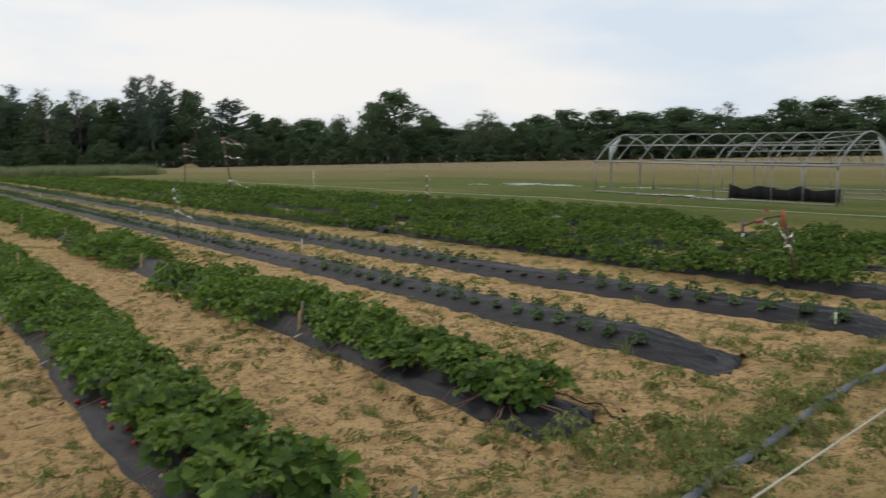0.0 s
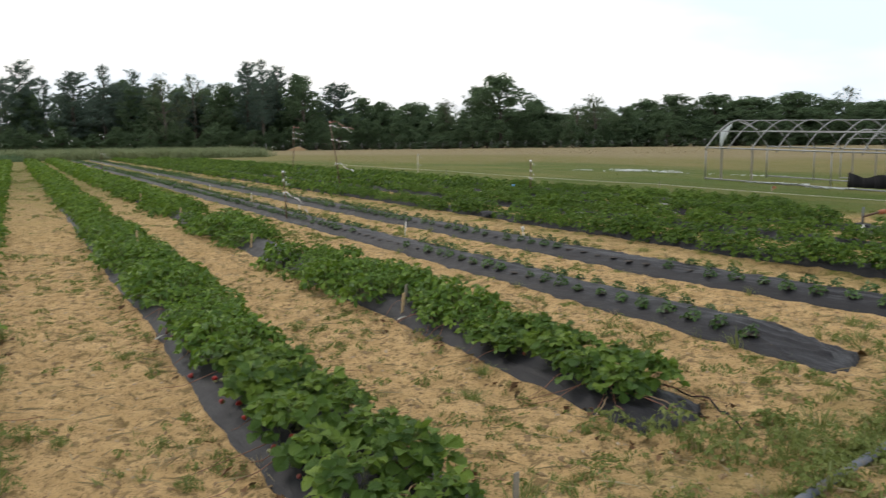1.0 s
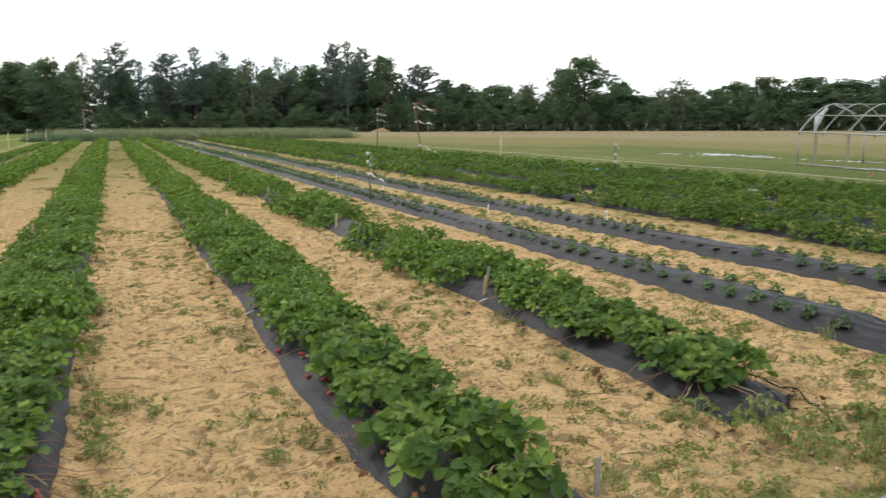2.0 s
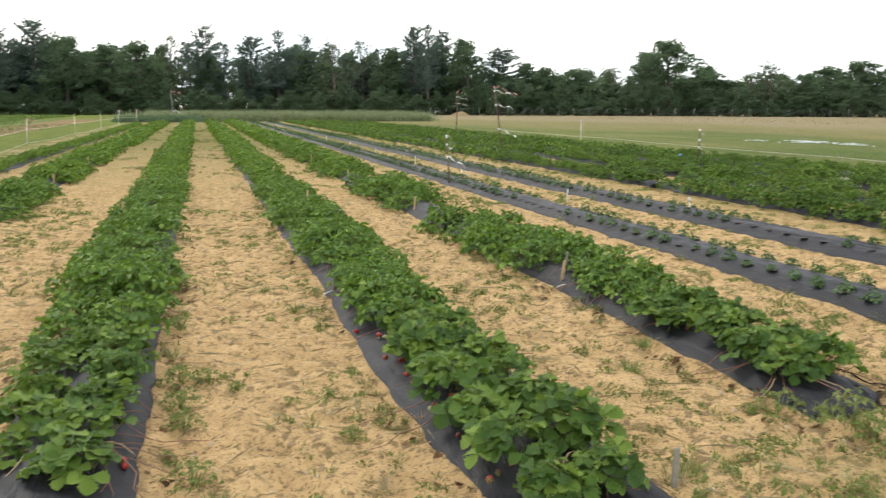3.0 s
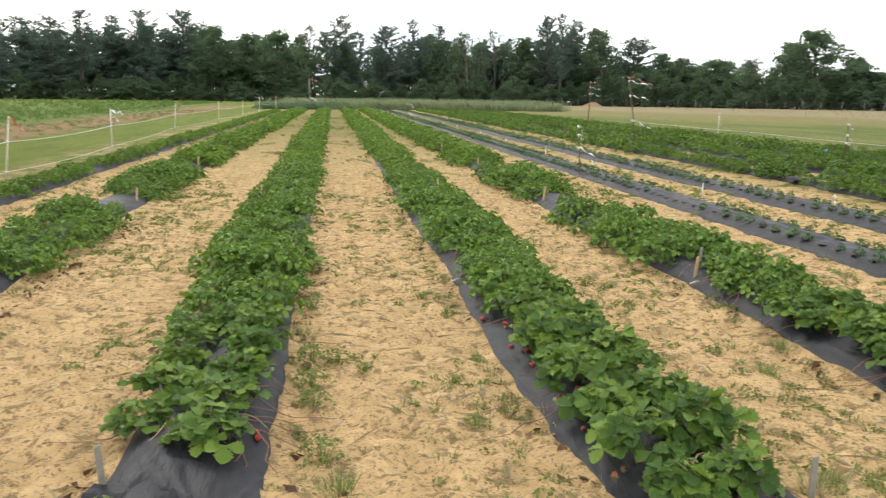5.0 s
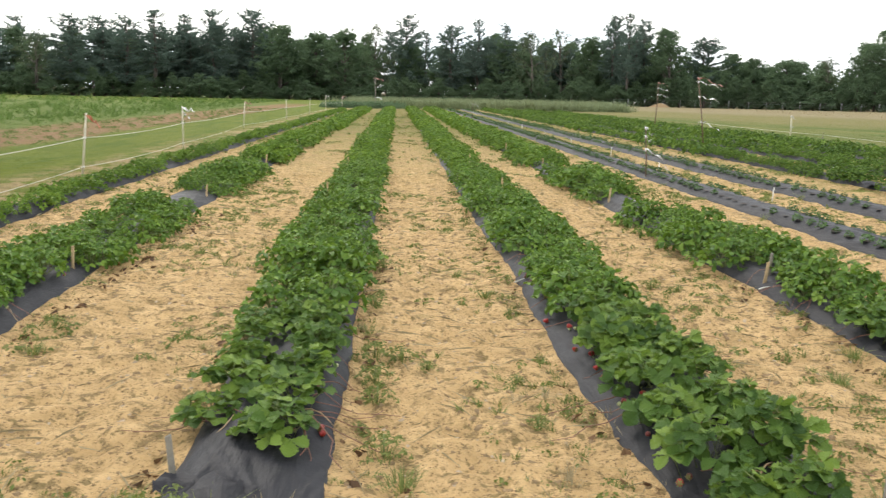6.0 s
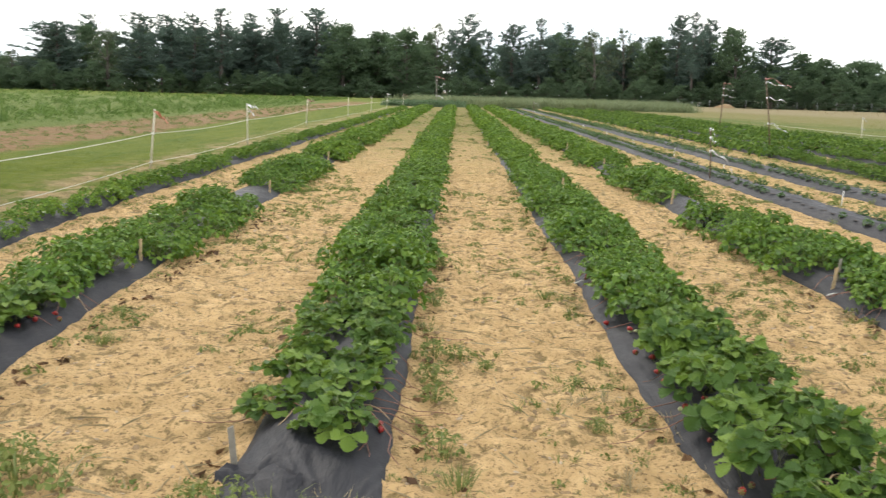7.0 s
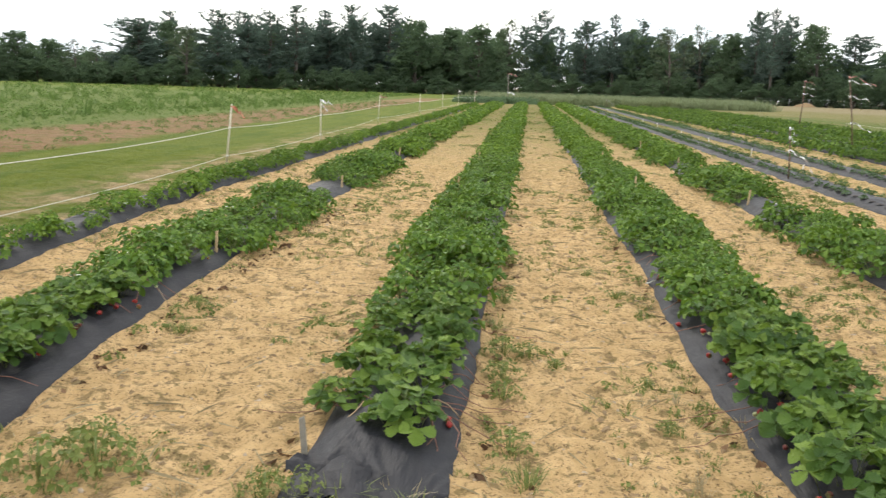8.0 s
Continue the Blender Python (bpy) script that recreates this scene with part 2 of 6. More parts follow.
# lightened, the pine also blued: distance haze is put into these leaf colours
PINE = leafy("hazed_pine_needles", (0.096, 0.136, 0.116), (0.110, 0.156, 0.127), (0.124, 0.176, 0.134), 0.85, 0.58, False, 0.1)
BROAD = leafy("hazed_broad_leaves", (0.086, 0.126, 0.082), (0.106, 0.158, 0.090), (0.132, 0.194, 0.096), 0.8, 0.58, False, 0.1)
PALE = leafy("thin_leaves", (0.04, 0.06, 0.03), (0.075, 0.105, 0.05), (0.13, 0.165, 0.085), 0.7, 0.25)
BARK = plain("bark", (0.10, 0.085, 0.07), 0.9, 0, 0.4, 2.0, 0.5)
STEM = plain("red_stem", (0.20, 0.085, 0.05), 0.6, 0, 0.3, 20.0, 0.1)
PETIOLE = plain("green_stem", (0.16, 0.20, 0.06), 0.6, 0, 0.3, 20.0, 0.1)
BERRY_RED = plain("ripe_berry", (0.30, 0.014, 0.010), 0.38, 0, 0.25, 120.0, 0.5)
BERRY_DARK = plain("overripe_berry", (0.14, 0.02, 0.014), 0.5, 0, 0.35, 120.0, 0.6)
BERRY_PALE = plain("unripe_berry", (0.46, 0.48, 0.24), 0.4, 0, 0.2, 120.0, 0.5)
WOOD = plain("weathered_stake", (0.42, 0.31, 0.17), 0.85, 0, 0.3, 25.0, 0.5)
WOOD_GREY = plain("grey_stake", (0.24, 0.22, 0.18), 0.9, 0, 0.3, 25.0, 0.5)
WHITE = plain("white_plastic", (0.62, 0.61, 0.56), 0.5, 0, 0.1, 6.0, 0.1)
POST_WHITE = plain("fence_post_paint", (0.50, 0.46, 0.35), 0.6, 0, 0.18, 14.0, 0.2)
ROPE = plain("rope_white", (0.50, 0.48, 0.40), 0.8, 0, 0.2, 30.0, 0.4)
RUST = plain("rusty_steel", (0.125, 0.080, 0.055), 0.75, 0.3, 0.4, 30.0, 0.3)
ORANGE = plain("orange_tape", (0.34, 0.105, 0.05), 0.6, 0, 0.2, 20.0, 0.1)
TAPE = plain("flash_tape", (0.80, 0.79, 0.77), 0.22, 0.55, 0.12, 20.0, 0.1)
TAPE_RED = plain("red_flash_tape", (0.45, 0.24, 0.20), 0.25, 0.45, 0.2, 20.0, 0.1)
STEEL = plain("galvanised_tube", (0.27, 0.275, 0.28), 0.5, 0.45, 0.18, 6.0, 0.1)
BLACK_CLOTH = plain("black_cloth", (0.006, 0.006, 0.008), 0.95, 0, 0.4, 4.0, 0.3)
HOSE = plain("layflat_hose", (0.085, 0.098, 0.13), 0.55, 0, 0.2, 10.0, 0.3, (0.15, 0.125, 0.09))
BLUE = plain("blue_plastic", (0.10, 0.30, 0.55), 0.45, 0, 0.15, 8.0, 0.1)
SHEET = plain("pale_sheet", (0.48, 0.52, 0.52), 0.4, 0, 0.15, 4.0, 0.4)
STONE = plain("pebble", (0.40, 0.31, 0.21), 0.9, 0, 0.35, 14.0, 0.5)
# soil colour darkened by the shade inside a planting hole
HOLE_SHADE = plain("shaded_hole_soil", (0.035, 0.024, 0.016), 0.9, 0, 0.3, 30.0, 0.6)
RAG = plain("dirty_clear_plastic", (0.13, 0.13, 0.115), 0.5, 0, 0.3, 12.0, 0.3)
PETAL = plain("white_petal", (0.75, 0.75, 0.68), 0.6, 0, 0.1, 30.0, 0.1)
DEAD_STALK = plain("dead_stalk", (0.36, 0.25, 0.14), 0.7, 0, 0.3, 30.0, 0.2)
CLOD = plain("soil_clod", (0.255, 0.172, 0.088), 0.95, 0, 0.35, 30.0, 0.6)


# ---- helpers for meshes ----
def lattice(seed):
    r = np.random.RandomState(seed)
    return r.rand(64, 64)


LATTICES = [lattice(11 + i) for i in range(4)]


def vnoise(x, y, scale, which=0):
    """Smooth value noise, -1 to 1, on arrays."""
    g = LATTICES[which]
    u, v = np.asarray(x, float) * scale + 1000.3, np.asarray(y, float) * scale + 1000.7
    i, j = np.floor(u).astype(int), np.floor(v).astype(int)
    a, b = u - i, v - j
    a, b = a * a * (3 - 2 * a), b * b * (3 - 2 * b)
    i0, j0, i1, j1 = i % 64, j % 64, (i + 1) % 64, (j + 1) % 64
    return 2 * ((g[i0, j0] * (1 - a) + g[i1, j0] * a) * (1 - b) + (g[i0, j1] * (1 - a) + g[i1, j1] * a) * b) - 1


def mesh_from(name, verts, faces, mat, smooth=True):
    me = bpy.data.meshes.new(name)
    me.from_pydata([tuple(v) for v in verts], [], [tuple(f) for f in faces])
    me.materials.append(mat)
    if smooth:
        me.polygons.foreach_set("use_smooth", [True] * len(me.polygons))
    me.update()
    return me


def part(name, me, parent, label=""):
    ob = new(name, me)
    ob.parent = parent
    if label:
        tagged(ob, label)
    return ob


def tube(points, radii, sides=6, cap=True):
    """Vertices and faces of a tapered tube along points."""
    vs, fs = [], []
    pts = [Vector(p) for p in points]
    for k, p in enumerate(pts):
        d = (pts[min(k + 1, len(pts) - 1)] - pts[max(k - 1, 0)]).normalized()
        a = d.orthogonal().normalized() if abs(d.z) < 0.95 else Vector((1, 0, 0))
        a = (a - d * a.dot(d)).normalized()
        b = d.cross(a)
        r = radii[k] if isinstance(radii, (list, tuple)) else radii
        for s in range(sides):
            t = 2 * math.pi * s / sides
            vs.append(p + (a * math.cos(t) + b * math.sin(t)) * r)
    for k in range(len(pts) - 1):
        for s in range(sides):
            q = (s + 1) % sides
            fs.append((k * sides + s, k * sides + q, (k + 1) * sides + q, (k + 1) * sides + s))
    if cap:
        fs.append(tuple(range(sides - 1, -1, -1)))
        e = (len(pts) - 1) * sides
        fs.append(tuple(range(e, e + sides)))
    return vs, fs


def join(pieces):
    vs, fs = [], []
    for v, f in pieces:
        o = len(vs)
        vs.extend(v)
        fs.extend(tuple(i + o for i in g) for g in f)
    return vs, fs


def box(cx, cy, cz, sx, sy, sz, bevel=0.0):
    """A bevelled block as vertices and faces."""
    bm = bmesh.new()
    bmesh.ops.create_cube(bm, size=1.0, matrix=Matrix.Translation((cx, cy, cz)) @ Matrix.Diagonal((sx, sy, sz, 1)))
    if bevel:
        bmesh.ops.bevel(bm, geom=bm.edges[:], offset=bevel, segments=1, affect="EDGES")
    bm.verts.index_update()
    out = [v.co.copy() for v in bm.verts], [tuple(v.index for v in f.verts) for f in bm.faces]
    bm.free()
    return out


def bulk(name, verts, faces_tri, mat, parent=None, smooth=False, label="", category="", kind="stuff"):
    """One mesh object from numpy arrays of vertices and triangles."""
    me = bpy.data.meshes.new(name)
    nv, nf = len(verts), len(faces_tri)
    me.vertices.add(nv)
    me.vertices.foreach_set("co", np.asarray(verts, np.float32).ravel())
    me.loops.add(nf * 3)
    me.loops.foreach_set("vertex_index", np.asarray(faces_tri, np.int32).ravel())
    me.polygons.add(nf)
    me.polygons.foreach_set("loop_start", np.arange(0, nf * 3, 3, dtype=np.int32))
    me.polygons.foreach_set("use_smooth", np.full(nf, smooth))
    me.materials.append(mat)
    me.update(calc_edges=True)
    me.validate()
    ob = new(name, me)
    if parent:
        ob.parent = parent
    return tagged(ob, label, category, "", kind)


def scatter(template, places, rnd, tilt=0.0):
    """Copies of a template (vertices, triangles) at rows of x, y, z, scale, turned at random; returns arrays."""
    tv, tf = np.asarray(template[0], float), np.asarray(template[1], int)
    n = len(places)
    p = np.asarray(places, float)
    a = rnd.rand(n) * 2 * np.pi
    ca, sa = np.cos(a)[:, None], np.sin(a)[:, None]
    X = tv[None, :, 0] * ca - tv[None, :, 1] * sa
    Y = tv[None, :, 0] * sa + tv[None, :, 1] * ca
    Z = np.repeat(tv[None, :, 2], n, 0)
    if tilt:
        tx, ty = rnd.randn(n, 1) * tilt, rnd.randn(n, 1) * tilt
        X, Y = X + Z * tx, Y + Z * ty
    s = p[:, 3:4]
    V = np.stack([X * s + p[:, 0:1], Y * s + p[:, 1:2], Z * s + p[:, 2:3]], 2).reshape(-1, 3)
    F = (tf[None] + (np.arange(n) * len(tv))[:, None, None]).reshape(-1, 3)
    return V, F


def stack(groups):
    vs, fs, o = [], [], 0
    for v, f in groups:
        vs.append(v)
        fs.append(f + o)
        o += len(v)
    return np.concatenate(vs), np.concatenate(fs)


# ---- the lie of the land ----
# name, centre x, width, start y, end y, crop
BEDS = [
    ("west_edge", -4.45, 0.50, 1.5, 76.0, "low"),
    ("west", -2.82, 0.66, 1.8, 84.0, "full"),
    ("middle", -0.58, 0.64, 2.98, 86.0, "full"),
    ("centre", 1.30, 0.75, 2.75, 88.0, "full"),
    ("east", 3.14, 0.66, 3.65, 88.0, "full"),
    ("young", 4.95, 0.70, 4.05, 88.0, "young"),
    ("young", 6.52, 0.72, 3.7, 88.0, "young"),
    ("old", 8.45, 0.52, 4.4, 88.0, "old"),
    ("old", 10.25, 0.56, 6.2, 86.0, "old"),
    ("old", 12.05, 0.56, 7.0, 84.0, "old"),
    ("old", 13.75, 0.85, 12.5, 80.0, "old"),
]


# how far a bed's near end is bent sideways: by how much, from where, over how many metres
BENDS = {-4.45: (0.30, 6.2, 1.8), -2.82: (0.34, 3.4, 2.0), 1.30: (0.09, 3.0, 1.0), 6.52: (0.34, 4.8, 1.5)}


def bed_shift(cx, y):
    """How far a bed's line wanders sideways."""
    y = np.asarray(y, float)
    by, start, fade = BENDS.get(cx, (0.0, 0.0, 1.0))
    line = np.full_like(y, cx)
    wander = 0.05 * vnoise(line, y, 0.13, 1) + 0.025 * vnoise(line + 5, y, 0.6, 2)
    return by * np.exp(-np.maximum(y - start, 0) / fade) + wander * np.clip((y - 7) / 10, 0.05, 1)


def bed_height(x, y):
    """0 to 1 across each bed's back, 0 outside."""
    out = np.zeros_like(x)
    for _, cx, w, y0, y1, _ in BEDS:
        d = np.abs(x - cx - bed_shift(cx, y)) / (w / 2)
        m = np.clip(1 - d ** 2.6, 0, 1) * np.clip((y - y0) / 0.25, 0, 1) * np.clip((y1 - y) / 0.5, 0, 1)
        out = np.maximum(out, m)
    return out


def ground_height(x, y):
    x, y = np.asarray(x, float), np.asarray(y, float)
    bed = bed_height(x, y)
    near = np.exp(-np.maximum(np.hypot(x, y) - 18, 0) / 14)
    h = 0.018 * vnoise(x, y, 2.1, 0) + near * (0.020 * vnoise(x, y, 5.3, 1) + 0.026 * vnoise(x, y, 9.5, 2) + 0.013 * vnoise(x, y, 17.0, 3))
    # the lawn falls away a little towards the hoop houses
    s = np.clip((x - 0.45 * y - 9) / 14, 0, 1)
    h = h - 0.42 * s * s * (3 - 2 * s) * np.clip(1 - (np.hypot(x, y) - 50) / 60, 0, 1)
    # soil drawn up along the film's edges
    return h * (1 - 0.9 * np.minimum(bed * 4, 1)) - 0.05 * np.minimum(bed * 3, 1)


def spread(lo, hi, fine, out_lo, out_hi, grow=1.12):
    mid = list(np.arange(lo, hi + 1e-6, fine))
    a, s = lo, fine
    left = []
    while a > out_lo:
        s *= grow
        a -= s
        left.append(a)
    b, s = hi, fine
    right = []
    while b < out_hi:
        s *= grow
        b += s
        right.append(b)
    return np.array(left[::-1] + mid + right)


def make_ground():
    xs = spread(-4.2, 6.0, 0.05, -1500, 1500, 1.09)
    ys = spread(2.6, 17.0, 0.055, -800, 3000, 1.05)
    X, Y = np.meshgrid(xs, ys)
    Z = ground_height(X, Y)
    V = np.stack([X, Y, Z], 2).reshape(-1, 3)
    nx, ny = len(xs), len(ys)
    i, j = np.meshgrid(np.arange(nx - 1), np.arange(ny - 1))
    a = (j * nx + i).ravel()
    F = np.concatenate([np.stack([a, a + 1, a + nx + 1], 1), np.stack([a, a + nx + 1, a + nx], 1)])
    bulk("ground", V, F, GROUND, None, True, "sandy farm soil running into mown grass and dry fields", "ground", "structure")


make_ground()


def make_bed(name, cx, w, y0, y1, crop):
    """A raised bed's black film: rounded back, wandering edges, creases."""
    ys = [y0]
    while ys[-1] < y1:
        ys.append(ys[-1] + (0.035 if ys[-1] < y0 + 1.2 else 0.07 if ys[-1] < 12 else 0.25 if ys[-1] < 30 else 1.0))
    ys = np.array(ys)
    us = np.concatenate([[-1.0, -0.95], np.linspace(-0.88, 0.88, 37), [0.95, 1.0]])
    Y, U = np.meshgrid(ys, us, indexing="ij")
    edge = 0.035 * vnoise(np.sign(U) * 3 + cx, Y, 0.9, 3) * np.abs(U) ** 3 + 0.014 * vnoise(np.sign(U) * 7 + cx, Y, 4.0, 1) * np.abs(U) ** 3
    X = cx + bed_shift(cx, Y) + U * w / 2 + edge
    top = 0.12 if crop != "old" else 0.11
    rise = np.clip((Y - y0) / 0.9, 0, 1) ** 0.75
    Z = top * (1 - np.abs(U) ** 2.4) * rise + 0.004 + 0.007 * vnoise(X, Y, 6.0, 0) + 0.004 * vnoise(X * 2.0, Y * 0.7, 11.0, 2)
    fold = 1 - np.abs(vnoise((X - cx) * 1.0 + 0.12 * Y + cx * 3, Y * 0.16, 7.0, 3))
    Z += 0.018 * np.clip(fold - 0.72, 0, 1) / 0.28 * (1 - np.abs(U) ** 3)
    Z += np.clip(1 - (Y - y0) / 0.9, 0, 1) * (0.008 * vnoise(X * 1.3, Y * 0.6, 9.0, 1) + 0.006 * vnoise(X, Y, 17.0, 0)) * (1 - np.abs(U) ** 4)
    # slack film at the loose end gathers in long slanting folds
    slack = np.clip(1 - (Y - y0) / 1.1, 0, 1)
    for slant, pitch, seed in ((0.45, 6.5, 0), (-0.30, 9.0, 2)):
        ridge = 1 - np.abs(vnoise((X - cx) + slant * (Y - y0) + cx, Y * 0.05 + seed, pitch, seed))
        Z += slack * 0.024 * np.clip(ridge - 0.84, 0, 1) / 0.16 * (1 - np.abs(U) ** 4)
    Z -= 0.015 * (np.abs(U) > 0.98)
    Z -= 0.045 * (Y < y0 + 0.01)
    Z = np.where(Y < y0 + 0.16, np.minimum(Z, 0.03 + 0.02 * (Y - y0)), Z)
    # the loose end creeps in and out
    Y = Y + np.clip(1 - (Y - y0) / 0.8, 0, 1) * (0.09 * vnoise(X, X * 0 + cx, 5.0, 1) + (0.6 if cx > 2 else 0.1) * (X - cx))
    V = np.stack([X, Y, Z], 2).reshape(-1, 3)
    nu, ny = len(us), len(ys)
    i, j = np.meshgrid(np.arange(nu - 1), np.arange(ny - 1))
    a = (j * nu + i).ravel()
    F = np.concatenate([np.stack([a, a + 1, a + nu + 1], 1), np.stack([a, a + nu + 1, a + nu], 1)])
    texts = {"full": "raised bed under dusty black plastic film with strawberries", "low": "narrow black plastic bed with low strawberry plants",
             "young": "black plastic bed punched with planting holes, young plants", "old": "old black plastic bed hidden by dense strawberry foliage"}
    root = tagged(new("mulch_bed"), texts[crop], "planting bed", "raised beds")
    bulk("film", V, F, FILM, root, True, "", "", "")
    # soil drawn up over the film's tucked edges
    for side in (0, -1):
        k = len(us) - 1 if side else 0
        ex, ey = X[:, k], Y[:, k]
        out = 1.0 if side else -1.0
        offs = np.array([-0.035, -0.012, 0.015, 0.05, 0.10])
        tall = np.array([0.0, 0.02, 0.026, 0.012, -0.03])
        n = len(offs)
        rx = ex[:, None] + out * offs[None] + 0.02 * vnoise(ex[:, None] * 0 + cx + offs[None] * 9, np.repeat(ey[:, None], n, 1), 3.3, 2)
        ry = np.repeat(ey[:, None], n, 1)
        lump = 0.5 + 0.7 * vnoise(rx, ry, 4.7, 0) + 0.4 * vnoise(rx, ry, 13.0, 1)
        rz = tall[None] * np.where(tall[None] > 0, np.clip(lump, 0, 1.4), 1.0) - 0.004 + 0.015 * (offs[None] < 0)
        rv = np.stack([rx, ry, rz], 2).reshape(-1, 3)
        i, j = np.meshgrid(np.arange(n - 1), np.arange(ny - 1))
        a = (j * n + i).ravel()
        f = np.concatenate([np.stack([a, a + 1, a + n + 1], 1), np.stack([a, a + n + 1, a + n], 1)])
        if not side:
            f = f[:, ::-1]
        bulk("soil_edge", rv, f, GROUND, root, True, "sandy soil drawn over the film's edge", "", "")
    return root


for bed in BEDS:
    make_bed(*bed)


# ---- strawberry plants ----
def leaflet(length, width, droop, fold, fine=True):
    """One leaflet along +x: folded along its rib, rounded, with a blunt tip."""
    if fine:
        side = [(0.05, 0.07), (0.34, 0.36), (0.62, 0.5), (0.86, 0.36)]
        vs = [Vector((0, 0, 0))]
        vs += [Vector((u * length, v * width, fold * v * width - droop * u * u * length)) for u, v in side]
        vs.append(Vector((length, 0, -droop * length)))
        vs += [Vector((u * length, -v * width, fold * v * width - droop * u * u * length)) for u, v in side[::-1]]
        vs.append(Vector((0.5 * length, 0, -0.25 * droop * length)))
        n = len(vs) - 1
        return vs, [(n, k, (k + 1) % n) for k in range(n)]
    vs = [Vector((0, 0, 0)), Vector((0.6 * length, 0.5 * width, 0.5 * fold * width - 0.3 * droop * length)),
          Vector((length, 0, -droop * length)), Vector((0.6 * length, -0.5 * width, 0.5 * fold * width - 0.3 * droop * length))]
    return vs, [(0, 1, 2), (0, 2, 3)]


def leaf_blade(length, width, droop, fold, n=10):
    """A toothed leaflet along +x: rib and two rims, folded and drooping."""
    vs, fs = [], []
    for k in range(n + 1):
        u = k / n
        half = width * 0.52 * math.sin(math.pi * min(1.0, u ** 1.55 * 0.93 + 0.015)) ** 0.72
        tooth = 1.0 + (0.13 if k % 2 else -0.10)
        z = -droop * u * u * length
        for v in (half * tooth, 0.0, -half * tooth):
            ahead = 0.06 * length * (1 if k % 2 else 0) if v else 0.0
            vs.append(Vector((u * length + ahead * (1 - u), v, z + fold * abs(v) + (0.02 * length * math.sin(5 * u + 30 * v) + 0.035 * length * (1 if k % 2 else -1)) * (v != 0))))
    for k in range(n):
        a, b = 3 * k, 3 * k + 3
        fs += [(a, a + 1, b + 1, b), (a + 1, a + 2, b + 2, b + 1)]
    return vs, fs


def moved(vf, m):
    return [m @ v for v in vf[0]], vf[1]


def plant_leaves(rnd, count, radius, height, size, fine=True, single=False, toothed=False):
    """Leaf blades and stalks of a plant, as (vertices, faces) each; its foot is at the origin."""
    blades, stalks = [], []
    for k in range(count):
        az = k * 2.39996 + rnd.uniform(-0.4, 0.4)
        u = math.sqrt((k + 0.5) / count)
        r = radius * u * rnd.uniform(0.75, 1.15)
        z = height * (1.02 - (0.88 if toothed or not fine else 0.62) * u ** 2.4) * rnd.uniform(0.78, 1.12)
        tip = Vector((r * math.cos(az), r * math.sin(az), z))
        lean = rnd.uniform(-0.45 if toothed else -0.1, 0.6) + 0.5 * u
        s = size * rnd.uniform(0.65, 1.15) * (0.85 + 0.25 * u)
        face = Matrix.Rotation(az + rnd.uniform(-0.5, 0.5), 4, "Z") @ Matrix.Rotation(lean, 4, "Y") @ Matrix.Rotation(rnd.uniform(-0.6, 0.6), 4, "X")
        turns = ((0, 1.0), (1.35, 0.92), (-1.35, 0.92)) if not single else ((0, 1.6),)
        for turn, q in turns:
            if toothed:
                lf = leaf_blade(s * q * 1.22, s * q * 0.76, rnd.uniform(-0.2, 0.5), rnd.uniform(0.45, 1.1), 6)
            else:
                lf = leaflet(s * q * 1.18, s * q * 0.88, rnd.uniform(0.05, 0.4), rnd.uniform(0.2, 0.75), fine)
            blades.append(moved(lf, Matrix.Translation(tip) @ face @ Matrix.Rotation(turn, 4, "Z")))
        if fine and k % 2 == 0:
            foot = Vector((0.15 * tip.x, 0.15 * tip.y, 0.0))
            mid = (foot + tip) / 2 + Vector((0, 0, 0.03))
            stalks.append(tube([foot, mid, tip], [0.003, 0.0026, 0.002], 3, False))
    return join(blades), join(stalks) if stalks else None


def berry_mesh(name, mat, rnd, size):
    """A conical berry hanging on its side, shoulders rounded."""
    rings = [(0.0, 0.30), (0.12, 0.46), (0.35, 0.5), (0.65, 0.36), (0.9, 0.16)]
    vs, fs = [], []
    for u, r in rings:
        for s in range(8):
            a = s * math.pi / 4
            k = 1 + 0.06 * rnd.uniform(-1, 1)
            vs.append(Vector((u * size * 1.15, r * size * k * math.cos(a), r * size * k * math.sin(a) + 0.45 * size)))
    for k in range(len(rings) - 1):
        for s in range(8):
            fs.append((k * 8 + s, k * 8 + (s + 1) % 8, (k + 1) * 8 + (s + 1) % 8, (k + 1) * 8 + s))
    fs += [tuple(range(7, -1, -1)), tuple(range(32, 40))]
    return mesh_from(name, vs, fs, mat)


OLD_LEAF = leafy("old_strawberry_leaf", (0.027, 0.064, 0.012), (0.068, 0.130, 0.018), (0.165, 0.250, 0.036), 0.6, 0.25, False, 0.2)
plant_rnd = random.Random(5)
FOLIAGE = []
for k in range(9):
    blades, stalks = plant_leaves(plant_rnd, plant_rnd.randint(48, 60), plant_rnd.uniform(0.175, 0.23), plant_rnd.uniform(0.16, 0.25), plant_rnd.uniform(0.042, 0.054), toothed=True)
    vs, fs = join([blades, stalks])
    me = mesh_from("foliage", vs, fs, BUSH_LEAF)
    me.materials.append(PETIOLE)
    for poly in list(me.polygons)[len(blades[1]):]:
        poly.material_index = 1
    FOLIAGE.append(me)
BERRIES = [berry_mesh("berry", BERRY_RED, plant_rnd, 0.028), berry_mesh("berry", BERRY_DARK, plant_rnd, 0.024), berry_mesh("berry", BERRY_PALE, plant_rnd, 0.020)]


